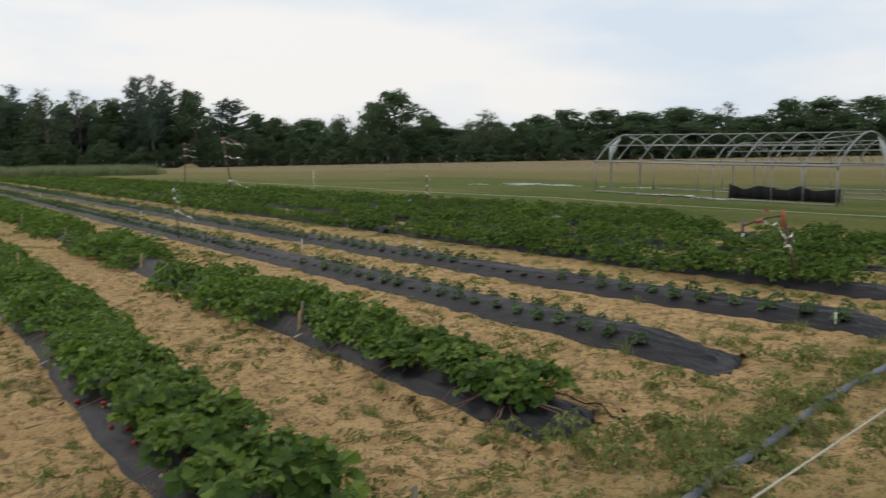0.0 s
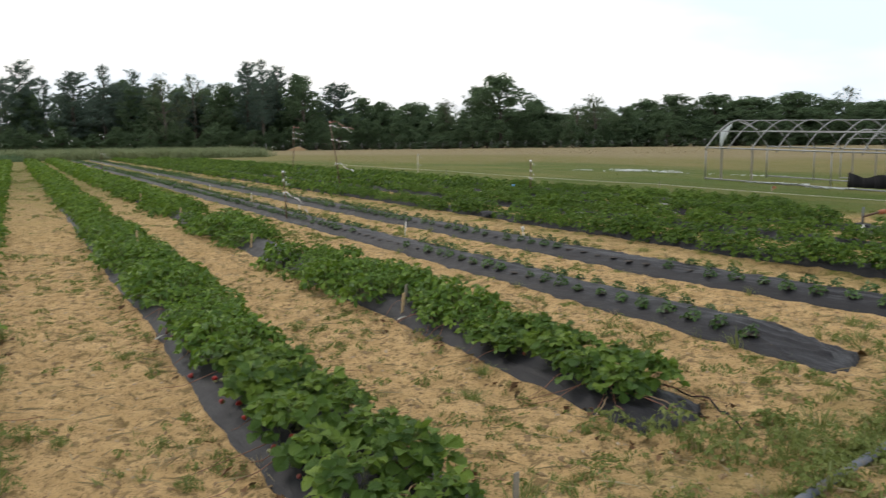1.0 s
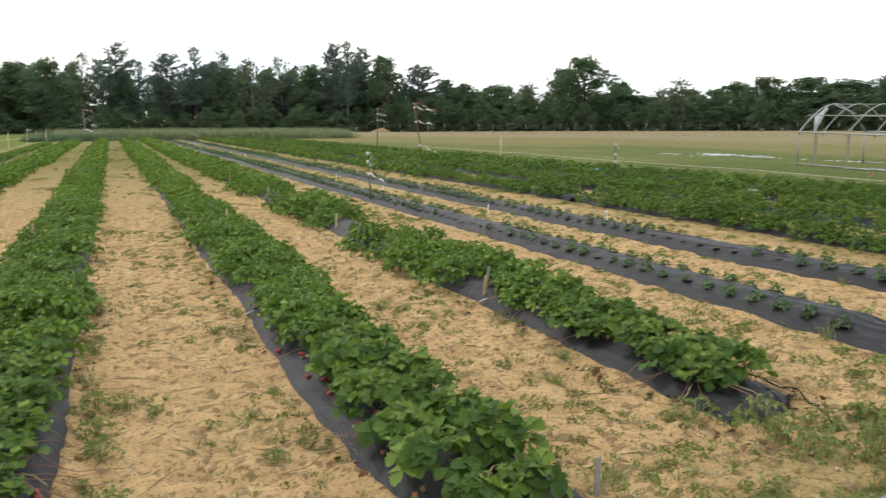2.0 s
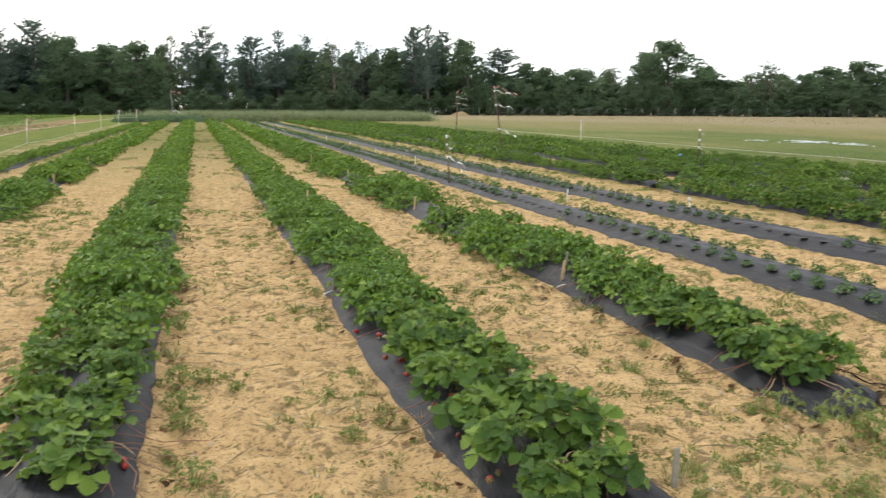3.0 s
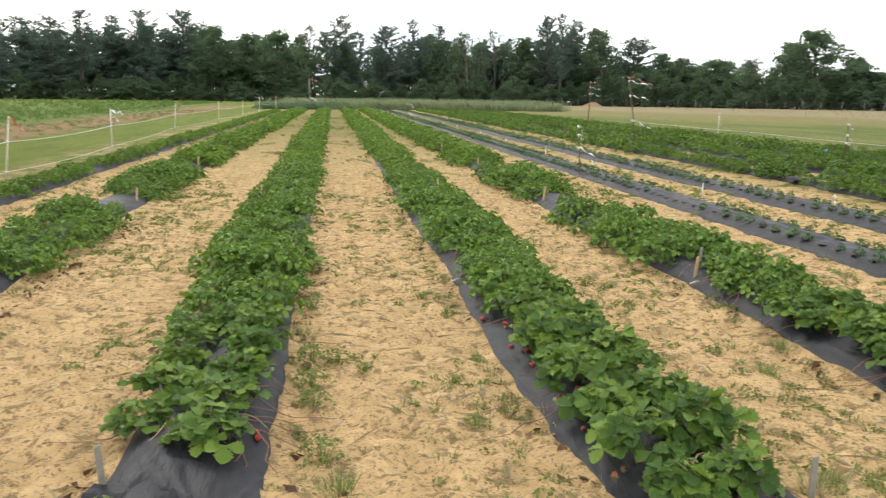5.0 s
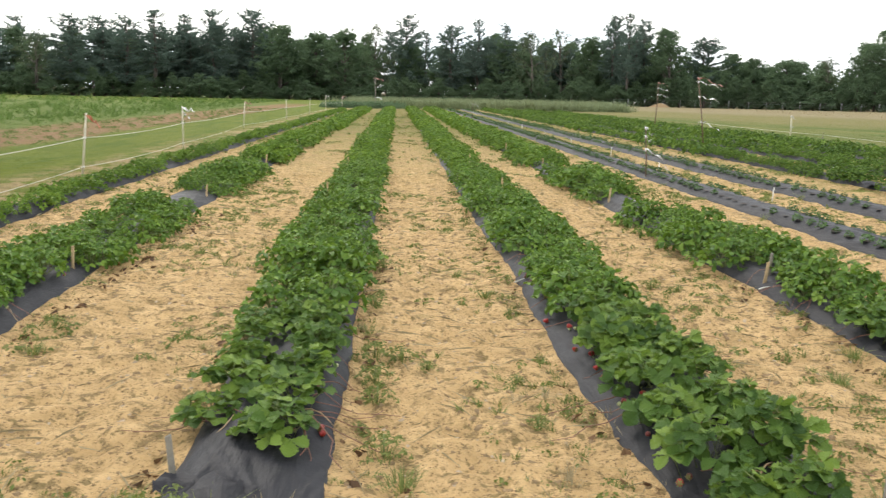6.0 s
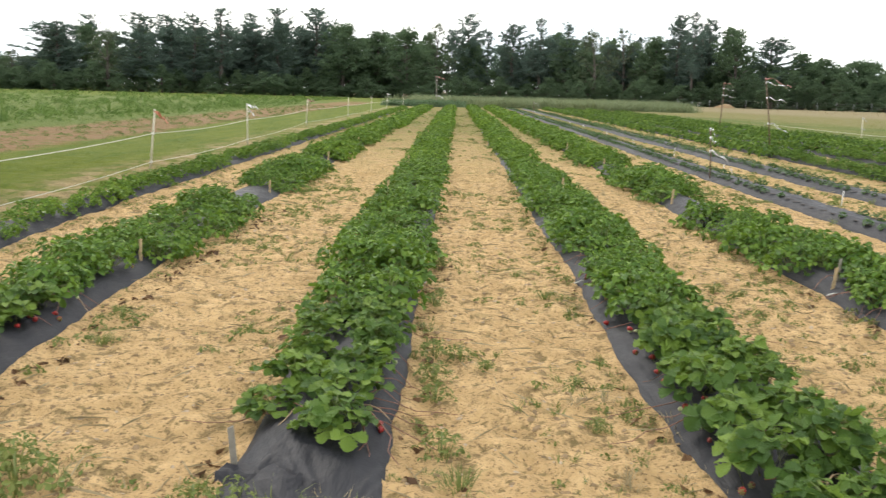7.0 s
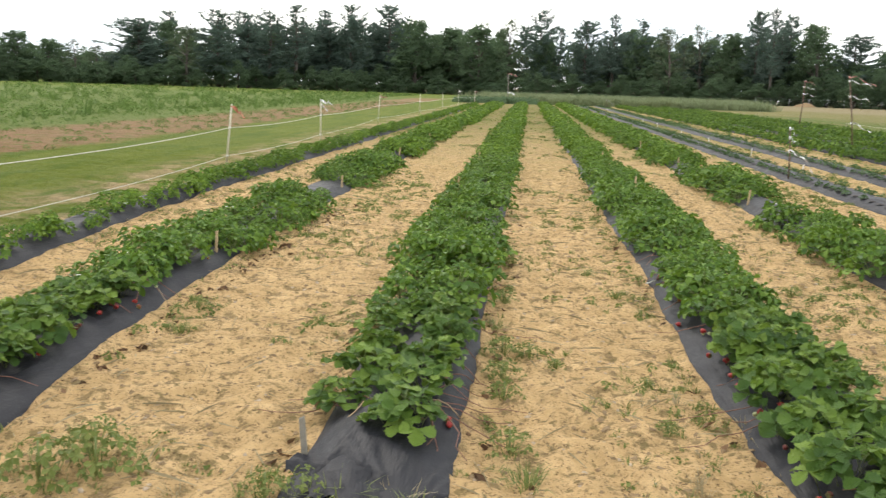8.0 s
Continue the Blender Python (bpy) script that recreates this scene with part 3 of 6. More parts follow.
def calyx_mesh(size):
    """The green star of sepals on a berry's shoulder."""
    vs, fs = [Vector((-0.002, 0, 0.45 * size))], []
    for k in range(6):
        a = k * math.pi / 3
        o = len(vs)
        for da, r, dx in ((-0.32, 0.28, 0.0), (0.0, 0.62, 0.12), (0.32, 0.28, 0.0)):
            vs.append(Vector((dx * size - 0.001, r * size * math.cos(a + da), 0.45 * size + r * size * math.sin(a + da))))
        fs += [(0, o, o + 1), (0, o + 1, o + 2)]
    return mesh_from("calyx", vs, fs, PETIOLE, False)


CALYXES = [calyx_mesh(s) for s in (0.028, 0.024, 0.020)]


def film_top(cx, w, x, y, y0, top=0.12):
    u = abs(x - cx - float(bed_shift(cx, np.array(y)))) / (w / 2)
    return top * max(0.0, 1 - u ** 2.4) * min(1.0, max(0.0, (y - y0) / 0.9)) ** 0.75


# plot stakes: x, and how far along their row
STAKES = [(-2.56, (7.12, 12.2, 17.8, 23.7)), (-0.98, (7.34, 12.6, 18.0)), (1.46, (12.45, 18.0, 23.6)), (2.91, (6.86, 12.2, 17.9, 23.8))]


def by_stake(x, y):
    """Whether a plant would crowd a stake's open side."""
    return any(sy - 0.5 < y < sy + 0.12 and abs(x - sx * y / sy) < 0.2 for sx, ys in STAKES for sy in ys)


# bare stretches of film, (centre x of the bed, from, to)
BARE = [(3.14, 10.65, 12.55), (3.14, 16.4, 18.1), (3.14, 22.2, 22.9), (-2.82, 10.95, 12.6), (-2.82, 16.6, 18.2), (-2.82, 22.2, 22.9),
        (-0.58, 12.25, 12.4), (1.30, 12.25, 12.4), (-0.58, 7.0, 7.1), (1.30, 7.0, 7.15), (3.14, 7.1, 7.2),
        (8.45, 14.9, 15.4), (10.25, 8.8, 9.2), (12.05, 9.7, 10.0)]
START = {-4.45: 1.6, -2.82: 1.9, -0.58: 3.72, 1.30: 2.85, 3.14: 3.95, 8.45: 5.6, 10.25: 6.4, 12.05: 7.2, 13.75: 12.8}


def bare(cx, y, pad=0.0):
    return any(abs(c - cx) < 0.01 and a - pad < y < b + pad for c, a, b in BARE)


def leaf_mesh(seed):
    """A three-part leaf of unit size on its bent stalk."""
    rnd = random.Random(seed)
    pieces = []
    for turn, q in ((0, 1.0), (1.3, 0.93), (-1.3, 0.93)):
        lf = leaf_blade(1.18 * q, 1.0 * q, rnd.uniform(-0.12, 0.32), rnd.uniform(0.3, 0.85))
        tilt = Matrix.Rotation(rnd.uniform(-0.25, 0.25), 4, "Y") @ Matrix.Rotation(rnd.uniform(-0.3, 0.3), 4, "X")
        pieces.append(moved(lf, Matrix.Rotation(turn + rnd.uniform(-0.15, 0.15), 4, "Z") @ tilt))
    blade_count = sum(len(p[1]) for p in pieces)
    pieces.append(tube([(0, 0, -0.01), (-0.5, 0, -0.6), (-0.8, 0, -1.9)], [0.035, 0.042, 0.05], 4, False))
    vs, fs = join(pieces)
    me = mesh_from("leaf", vs, fs, BERRY_LEAF)
    me.materials.append(PETIOLE)
    for poly in list(me.polygons)[blade_count:]:
        poly.material_index = 1
    return me


LEAVES = [leaf_mesh(60 + k) for k in range(8)]


def leaf_by_leaf(root, rnd, count, radius, height, size):
    """The near plants carry each leaf as a part of its own."""
    for k in range(count):
        az = k * 2.39996 + rnd.uniform(-0.4, 0.4)
        u = math.sqrt((k + 0.5) / count)
        r = radius * u * rnd.uniform(0.75, 1.15)
        z = height * (1.02 - 0.62 * u ** 2.2) * rnd.uniform(0.75, 1.12)
        lean = rnd.uniform(-0.5, 0.4) + 0.42 * u
        s = size * rnd.uniform(0.65, 1.15) * (0.85 + 0.25 * u)
        face = Matrix.Rotation(az + rnd.uniform(-0.5, 0.5), 4, "Z") @ Matrix.Rotation(lean, 4, "Y") @ Matrix.Rotation(rnd.uniform(-0.5, 0.5), 4, "X")
        leaf = part("leaf", LEAVES[rnd.randrange(8)], root)
        leaf.matrix_basis = Matrix.Translation((r * math.cos(az), r * math.sin(az), z)) @ face @ Matrix.Scale(s, 4)


def strawberry_plant(k, x, y, z, scale, tall, turn, rnd, berries):
    root = tagged(new("strawberry_plant"), "leafy green strawberry plant in black plastic film", "plant", "strawberry plants in the rows")
    root.location, root.rotation_euler, root.scale = (x, y, z), (0, 0, turn), (scale, scale, scale * tall)
    if y < 5.6:
        leaf_by_leaf(root, rnd, rnd.randint(32, 42), rnd.uniform(0.125, 0.165), rnd.uniform(0.13, 0.19), rnd.uniform(0.050, 0.062))
    else:
        tagged(part("foliage", FOLIAGE[k], root), kind="stuff")
    for _ in range(berries):
        a, r = rnd.uniform(-0.9, 0.9) + (math.pi if x > 0 else -0.35) - turn, rnd.uniform(0.12, 0.2)
        c = rnd.choice((0, 0, 1, 1, 2))
        b = part("berry", BERRIES[c], root, ("ripe red strawberry", "dark overripe strawberry", "pale unripe strawberry")[c])
        b.location, b.rotation_euler = (r * math.cos(a), r * math.sin(a), 0.0), (0, 0, rnd.uniform(0, 6.28))
        part("calyx", CALYXES[c], b, "green leafy cap")
    return root


# how far the foliage leans over one side of its film
OVERHANG = {-4.45: 0.06, -2.82: 0.07, -0.58: -0.08, 1.30: 0.05, 3.14: -0.02, 8.45: -0.07}


def plant_rows():
    """Plants two abreast in each bed: the near ones one by one, the rest of a bed as one mass of leaves."""
    rnd, nrnd = random.Random(21), np.random.RandomState(21)
    mids, fars = [], []
    for k in range(5):
        b, _ = plant_leaves(rnd, 38, 0.185, 0.23, 0.062, False)
        mids.append((np.array(b[0]), np.array(b[1])))
        b, _ = plant_leaves(rnd, 24, 0.2, 0.235, 0.08, False, True)
        fars.append((np.array(b[0]), np.array(b[1])))
    olds = []
    for k in range(4):
        b, _ = plant_leaves(rnd, 62, 0.20, 0.23, 0.044, False)
        olds.append((np.array(b[0]), np.array(b[1])))
    for name, cx, w, y0, y1, crop in BEDS:
        if crop == "young":
            continue
        old, low = crop == "old", crop == "low"
        lines = (-0.12, 0.13) if old else (-0.05, 0.08) if low else (-0.165, 0.165, 0.0)
        near_kind = olds if old else mids
        mid_places, far_places = [[] for _ in near_kind], [[] for _ in fars]
        for side in lines:
            y = START[cx] + rnd.uniform(0.0, 0.15) - (0.2 if cx == -0.58 and side > 0 else 0.0) + (0.0 if side else 1.5)
            while y < y1 - 0.5:
                spread_out = min(1.0, max(0.0, (y - 6.9) / 0.5) + (0.4 * max(0.0, min(1.0, (y - 4.5) / 2.5)) if cx == -0.58 else 0.0))
                x = cx + side * ((0.98 if cx == -0.58 else 0.78) if y < 6.9 and not (old or low) else 1.0) * (1 + (0.10 if low else -0.15 * (y > 18) if old else 0.62 if cx == 3.14 else 0.42) * spread_out) + spread_out * OVERHANG.get(cx, 0.0) - (0.03 * (1 - spread_out) if cx == -0.58 else 0.0) + float(bed_shift(cx, np.array(y))) * (0.7 if cx == -2.82 and y < 7.6 else 1.0) + rnd.uniform(-0.055, 0.055)
                vigour = 1.0 + 0.16 * float(vnoise(np.array(cx), np.array(y), 0.45, 2)) + (rnd.uniform(-0.1, 0.15) if y < 5.6 else rnd.uniform(-0.28, 0.26)) - (0.18 if not side else 0.0)
                if low:
                    vigour *= 0.66
                if cx == 3.14 and y > 7:
                    vigour *= 1.12
                if old:
                    vigour *= rnd.uniform(0.74, 1.04) * (1.0 if y < 18 else 0.86)
                # each plot ends in a notch along its outer lines
                notch = not old and not low and any(abs(y - e) < (0.34 if side else 0.16) for e in (12.3, 18.0, 23.6, 29.2, 34.8))
                if not notch and not bare(cx, y, 0.05) and not by_stake(x, y) and (y < 6 or rnd.random() > (0.10 if old else 0.06)):
                    z = film_top(cx, w, x, y, y0)
                    if y < 17.0 and not old and not low:
                        strawberry_plant(rnd.randrange(9), x, y, z, vigour, rnd.uniform(0.85, 1.1), rnd.uniform(0, 6.28), rnd,
                                         rnd.choice((0, 0, 1, 1, 2) if cx < 2 else (0, 0, 0, 1)) if y < 8 else 0)
                    elif y < (24 if old else 34):
                        mid_places[rnd.randrange(len(near_kind))].append((x, y, z, vigour))
                    else:
                        far_places[rnd.randrange(5)].append((x, y, z, vigour * 1.05))
                y += rnd.uniform(0.28, 0.40) * (1.3 if y > 34 else 1.12 if y > 11 else 1.0) * ((0.70 if y < 24 else 0.95) if old else 1.0)
        groups = [scatter(t, p, nrnd, 0.12) for t, p in zip(near_kind + fars, mid_places + far_places) if p]
        if groups:
            v, f = stack(groups)
            bulk("strawberry_foliage", v, f, OLD_LEAF if old else FAR_LEAF, None, False, "dense green strawberry plants along a planting bed", "foliage")


plant_rows()


def ripe_berries():
    """Ripe berries that hang out over the film's open side, each on the plant nearest to it."""
    plants = [o for o in scene.collection.objects if o.name.startswith("strawberry_plant")]
    rnd = random.Random(61)
    for x, y, c in ((0.98, 5.66, 0), (1.08, 4.76, 0), (1.11, 4.74, 1), (1.16, 4.01, 0), (1.21, 3.85, 0), (1.19, 3.88, 0), (1.16, 3.56, 1), (1.06, 5.32, 2), (1.09, 5.28, 2), (1.02, 6.95, 1), (1.05, 7.0, 1),
                    (-2.46, 5.36, 0), (-2.49, 5.12, 0), (-2.47, 4.62, 1), (-2.52, 5.16, 1), (-2.42, 5.30, 0), (-2.45, 4.40, 1), (-0.34, 3.70, 0), (-0.32, 3.69, 0), (-0.44, 3.62, 1), (2.98, 4.95, 1)):
        host = min(plants, key=lambda o: (o.location.x - x) ** 2 + (o.location.y - y) ** 2)
        cx = min((b[1] for b in BEDS), key=lambda b: abs(b - x))
        w, y0 = next((b[2], b[3]) for b in BEDS if b[1] == cx)
        b = part("berry", BERRIES[c], host, ("ripe red strawberry", "dark overripe strawberry", "pale unripe strawberry")[c])
        b.matrix_basis = host.matrix_basis.inverted() @ pose(x, y, film_top(cx, w, x, y, y0) + 0.008, 0, 0, rnd.uniform(0, 360)) @ Matrix.Scale(1.15, 4)
        part("calyx", CALYXES[c], b, "green leafy cap")


ripe_berries()


def young_plants():
    """Small transplants in their holes along the two newer beds."""
    rnd, nrnd = random.Random(33), np.random.RandomState(33)
    temps = []
    for k in range(4):
        b, _ = plant_leaves(rnd, 14, 0.045, 0.065, 0.025, False)
        temps.append((np.array(b[0]), np.array(b[1])))
    for _, cx, w, y0, y1, crop in BEDS:
        if crop != "young":
            continue
        places, holes = [[] for _ in temps], []
        for side in (-0.17, 0.15):
            y = y0 + 0.75 + (0.16 if side > 0 else 0)
            while y < y1 - 1:
                x = cx + side + float(bed_shift(cx, np.array(y))) + rnd.uniform(-0.02, 0.02)
                z = film_top(cx, w, x, y, y0)
                thrive = max(0.35 if y < 20 else 0.0, 0.5 + 0.5 * float(vnoise(np.array(cx * 3), np.array(y), 0.28, 0)))
                gap = (11.3 < y < 13.0 and cx < 6) or (8.0 < y < 9.6 and cx > 6) or thrive < 0.12
                holes.append((x, y, z + 0.014, rnd.uniform(1.2, 1.7)))
                if not gap and rnd.random() > 0.08:
                    places[rnd.randrange(4)].append((x, y, z, rnd.uniform(0.85, 1.3) * (0.85 + 0.75 * thrive) * (0.95 if y < 8 else 1.0)))
                y += rnd.uniform(0.29, 0.34)
        v, f = stack([scatter(t, p, nrnd, 0.15) for t, p in zip(temps, places) if p])
        bulk("young_plants", v, f, YOUNG_LEAF, None, False, "small young strawberry transplants in black film", "plants")
        # flat discs on the film, their dark colour standing for each hole's shade
        hv = [(0.0, 0.0, 0.001)] + [(0.035 * math.cos(a) * (1 + 0.2 * math.sin(3 * a)), 0.05 * math.sin(a), 0.0) for a in np.linspace(0, 6.28, 9)[:-1]]
        hf = [(0, k, k % 8 + 1) for k in range(1, 9)]
        v, f = scatter((hv, hf), holes, nrnd)
        bulk("planting_holes", v, f, HOLE_SHADE, None, False, "flat dark discs for shaded soil in holes cut through film", "soil")


young_plants()


DEAD_LEAF = leafy("dead_leaf", (0.06, 0.035, 0.018), (0.12, 0.065, 0.032), (0.22, 0.13, 0.065), 0.8, 0.1)
LAWN = leafy("lawn_blades", (0.085, 0.118, 0.018), (0.118, 0.155, 0.026), (0.16, 0.19, 0.04), 0.7, 0.3)


# ---- weeds, straw and stones on the soil ----
def grass_tuft(rnd, blades, height, spread_r, width, bend=0.6):
    vs, fs = [], []
    for _ in range(blades):
        a, r = rnd.uniform(0, 6.28), rnd.uniform(0, spread_r)
        h, lean = height * rnd.uniform(0.5, 1.1), rnd.uniform(0.1, bend)
        d = Vector((math.cos(a), math.sin(a), 0))
        s = Vector((-d.y, d.x, 0)) * width
        p0, p1, p2 = d * r, d * (r + lean * h * 0.35) + Vector((0, 0, h * 0.6)), d * (r + lean * h) + Vector((0, 0, h * (1 - 0.3 * lean)))
        o = len(vs)
        vs += [p0 - s, p0 + s, p1 + s * 0.7, p1 - s * 0.7, p2]
        fs += [(o, o + 1, o + 2), (o, o + 2, o + 3), (o + 3, o + 2, o + 4)]
    return np.array(vs), np.array(fs)


def rosette(rnd, leaves, radius, height, size):
    b, _ = plant_leaves(rnd, leaves, radius, height, size, False, True)
    return np.array(b[0]), np.array(b[1])


def aisle_spots(rnd, count, x0, x1, y0, y1, clump, thresh, power=1.0):
    """Places on open soil, thicker in patches and towards the bed edges."""
    out = []
    tries = 0
    while len(out) < count and tries < count * 60:
        tries += 1
        x = rnd.uniform(x0, x1)
        y = y0 + (y1 - y0) * rnd.random() ** power
        d = min((abs(x - c) - w / 2 for _, c, w, s, _, _ in BEDS if y > s - 0.1), default=1)
        if d < 0.0:
            continue
        patch = float(vnoise(np.array(x), np.array(y), clump, 3)) + (0.45 if d < 0.16 else 0.0) + (0.12 if y < 3.2 + 0.34 * x else 0.0)
        if x > 3.7:
            patch += 0.22
        if patch < thresh + rnd.uniform(-0.25, 0.25):
            continue
        out.append((x, y))
    return out


def ground_cover():
    rnd, nrnd = random.Random(8), np.random.RandomState(8)

    def lay(spots, lo, hi, sink=0.004):
        z = ground_height(np.array([s[0] for s in spots]), np.array([s[1] for s in spots]))
        return [(x, y, zz - sink, rnd.uniform(lo, hi)) for (x, y), zz in zip(spots, z)]

    def sow(name, temps, spots, lo, hi, mat, label, category):
        cut = [[] for _ in temps]
        for p in lay(spots, lo, hi):
            cut[rnd.randrange(len(temps))].append(p)
        v, f = stack([scatter(t, p, nrnd, 0.2) for t, p in zip(temps, cut) if p])
        bulk(name, v, f, mat, None, False, label, category)

    low = [rosette(rnd, 20, 0.045, 0.028, 0.013) for _ in range(4)] + [grass_tuft(rnd, 18, 0.035, 0.04, 0.0025, 1.5) for _ in range(3)]
    sow("weeds", low, aisle_spots(rnd, 2500, -4.3, 7.6, 2.3, 13, 1.3, 0.30), 0.45, 1.35, WEED_LEAF, "small green weeds scattered over sandy soil", "weeds")
    sow("far_weeds", low, aisle_spots(rnd, 2000, -4.3, 8.0, 13, 70, 0.5, 0.30, 1.4), 0.9, 2.2, WEED_LEAF, "patchy weeds along the sandy aisles", "weeds")
    sprig = [grass_tuft(rnd, 9, 0.055, 0.03, 0.003, 1.3) for _ in range(3)] + [rosette(rnd, 9, 0.035, 0.025, 0.015) for _ in range(2)]
    sow("weed_sprigs", sprig, aisle_spots(rnd, 1900, -3.2, 5.0, 2.4, 9, 0.8, 0.15), 0.4, 1.05, WEED_LEAF, "tiny weed sprigs dotted over sandy soil", "weeds")
    strays = [grass_tuft(rnd, 16, 0.12, 0.05, 0.003, 1.2) for _ in range(3)] + [rosette(rnd, 16, 0.07, 0.09, 0.03)]
    spots = []
    for _ in range(230):
        c = rnd.choice((4.95, 6.52))
        spots.append((c + rnd.gauss(0.05, 0.24), 4.4 + 14 * rnd.random() ** 1.4))
    sow("stray_weeds", strays, spots, 0.5, 1.5, WEED_LEAF, "grass and weeds growing through planting holes", "weeds")
    tall = [grass_tuft(rnd, 24, 0.13, 0.07, 0.0032, 1.3) for _ in range(3)]
    sow("dry_tufts", tall, aisle_spots(rnd, 700, -4.3, 7.6, 2.3, 24, 0.8, 0.45), 0.2, 0.6, DRY_GRASS, "dry bleached grass tufts beside the beds", "grass")
    mixed = [grass_tuft(rnd, 34, 0.11, 0.09, 0.0038, 1.3) for _ in range(2)] + [rosette(rnd, 40, 0.11, 0.09, 0.026) for _ in range(3)]
    end = []
    while len(end) < 190:
        x = rnd.uniform(-1.8, 12)
        y = 0.34 * x + rnd.uniform(1.6, 3.1 if x > 2.6 else 2.75)
        if y > 2.2 and float(vnoise(np.array(x), np.array(y), 1.6, 0)) > rnd.uniform(-0.5, 0.35):
            end.append((x, y))
    for _ in range(150):
        x = rnd.uniform(2.6, 8.5)
        end.append((x, 2.68 + 0.325 * (x - 3.02) + rnd.gauss(0, 0.13)))
    sow("headland_weeds", mixed, end, 0.3, 0.85, WEED_LEAF, "grass and broad-leaved weeds at the row ends", "weeds")
    # aisles between the old beds
    old = [(rnd.uniform(7.55, 15.5), rnd.uniform(5.5, 70)) for _ in range(2000)]
    old = [p for p in old if min(abs(p[0] - c) for c in (8.45, 10.25, 12.05, 13.75)) > 0.42]
    sow("aisle_grass", mixed, old, 0.3, 0.75, WEED_LEAF, "green grass and weeds between the old beds", "weeds")
    # mown lawns
    lawn = [(rnd.uniform(-9.8, -5.0), 5 + 65 * rnd.random() ** 1.6) for _ in range(1500)]
    short = [grass_tuft(rnd, 12, 0.035, 0.1, 0.004) for _ in range(3)]
    east = [(15.5 + 26 * rnd.random() ** 1.3, rnd.uniform(10, 62)) for _ in range(1500)]
    sow("lawn_tufts", short, east, 0.5, 1.3, LAWN, "uneven short grass around the hoop houses", "grass")
    sow("lawn_grass", short, lawn, 0.4, 0.9, LAWN, "short mown grass beside the rope fence", "grass")
    # straw litter and crumbs of soil
    straw = []
    for _ in range(4):
        L = rnd.uniform(0.04, 0.13)
        straw.append((np.array([(-L, -0.0015, 0.006), (-L, 0.0015, 0.006), (L, 0.0012, 0.010), (L, -0.0012, 0.010), (0, 0, 0.016)]), np.array([(0, 3, 4), (3, 2, 4), (2, 1, 4), (1, 0, 4)])))
    spots = [(rnd.uniform(-4.2, 7.4), 2.4 + 12 * rnd.random() ** 1.3) for _ in range(2600)]
    spots = [p for p in spots if bed_height(np.array(p[0]), np.array(p[1])) < 0.02]
    sow("straw_litter", straw, spots, 0.5, 1.3, DRY_GRASS, "bits of dead straw on the sand", "litter")

    def crumb(seed):
        r = random.Random(seed)
        vs = [Vector((0.024 * math.cos(a) * r.uniform(0.5, 1.4), 0.017 * math.sin(a) * r.uniform(0.5, 1.4), r.uniform(-0.005, 0.002))) for a in np.linspace(0, 6.28, 7)[:-1]]
        vs += [v * r.uniform(0.35, 0.7) + Vector((0, 0, 0.008 * r.uniform(0.5, 1.4))) for v in vs]
        fs = []
        for k in range(6):
            q = (k + 1) % 6
            fs += [(k, q, 6 + q), (k, 6 + q, 6 + k)]
        fs += [(6, 6 + k, 7 + k) for k in range(1, 5)]
        return np.array(vs), np.array(fs)

    fallen = []
    for _ in range(4):
        b, _n = plant_leaves(rnd, 2, 0.02, 0.012, 0.035, False, True)
        fallen.append((np.array(b[0]), np.array(b[1])))
    spots = []
    for _ in range(620):
        c = rnd.choice((-2.82, -0.58, 1.30, 3.14))
        spots.append((c + float(bed_shift(c, np.array(4.0))) + rnd.choice((-1, 1)) * rnd.gauss(0.36, 0.07), 3.2 + 8 * rnd.random() ** 1.3))
    cut = [[] for _ in fallen]
    for x, y in spots:
        cut[rnd.randrange(4)].append((x, y, float(ground_height(np.array(x), np.array(y))) + 0.012, rnd.uniform(0.5, 1.1)))
    v, f = stack([scatter(t, p, nrnd, 0.3) for t, p in zip(fallen, cut) if p])
    bulk("dead_leaves", v, f, DEAD_LEAF, None, False, "shrivelled brown leaves along the film edges", "litter")
    crumbs = [crumb(s) for s in range(5)]
    spots = [(rnd.uniform(-4.2, 7.4), 2.3 + 13 * rnd.random() ** 1.2) for _ in range(17000)]
    spots = [p for p in spots if bed_height(np.array(p[0]), np.array(p[1])) < 0.02]
    sow("soil_clods", crumbs, spots[: len(spots) * 2 // 3], 0.35, 1.25, CLOD, "dark crumbs of damp soil on sand", "soil")
    sow("pebbles", crumbs, spots[len(spots) * 2 // 3:], 0.3, 0.9, STONE, "small pale pebbles in the sand", "stones")


ground_cover()


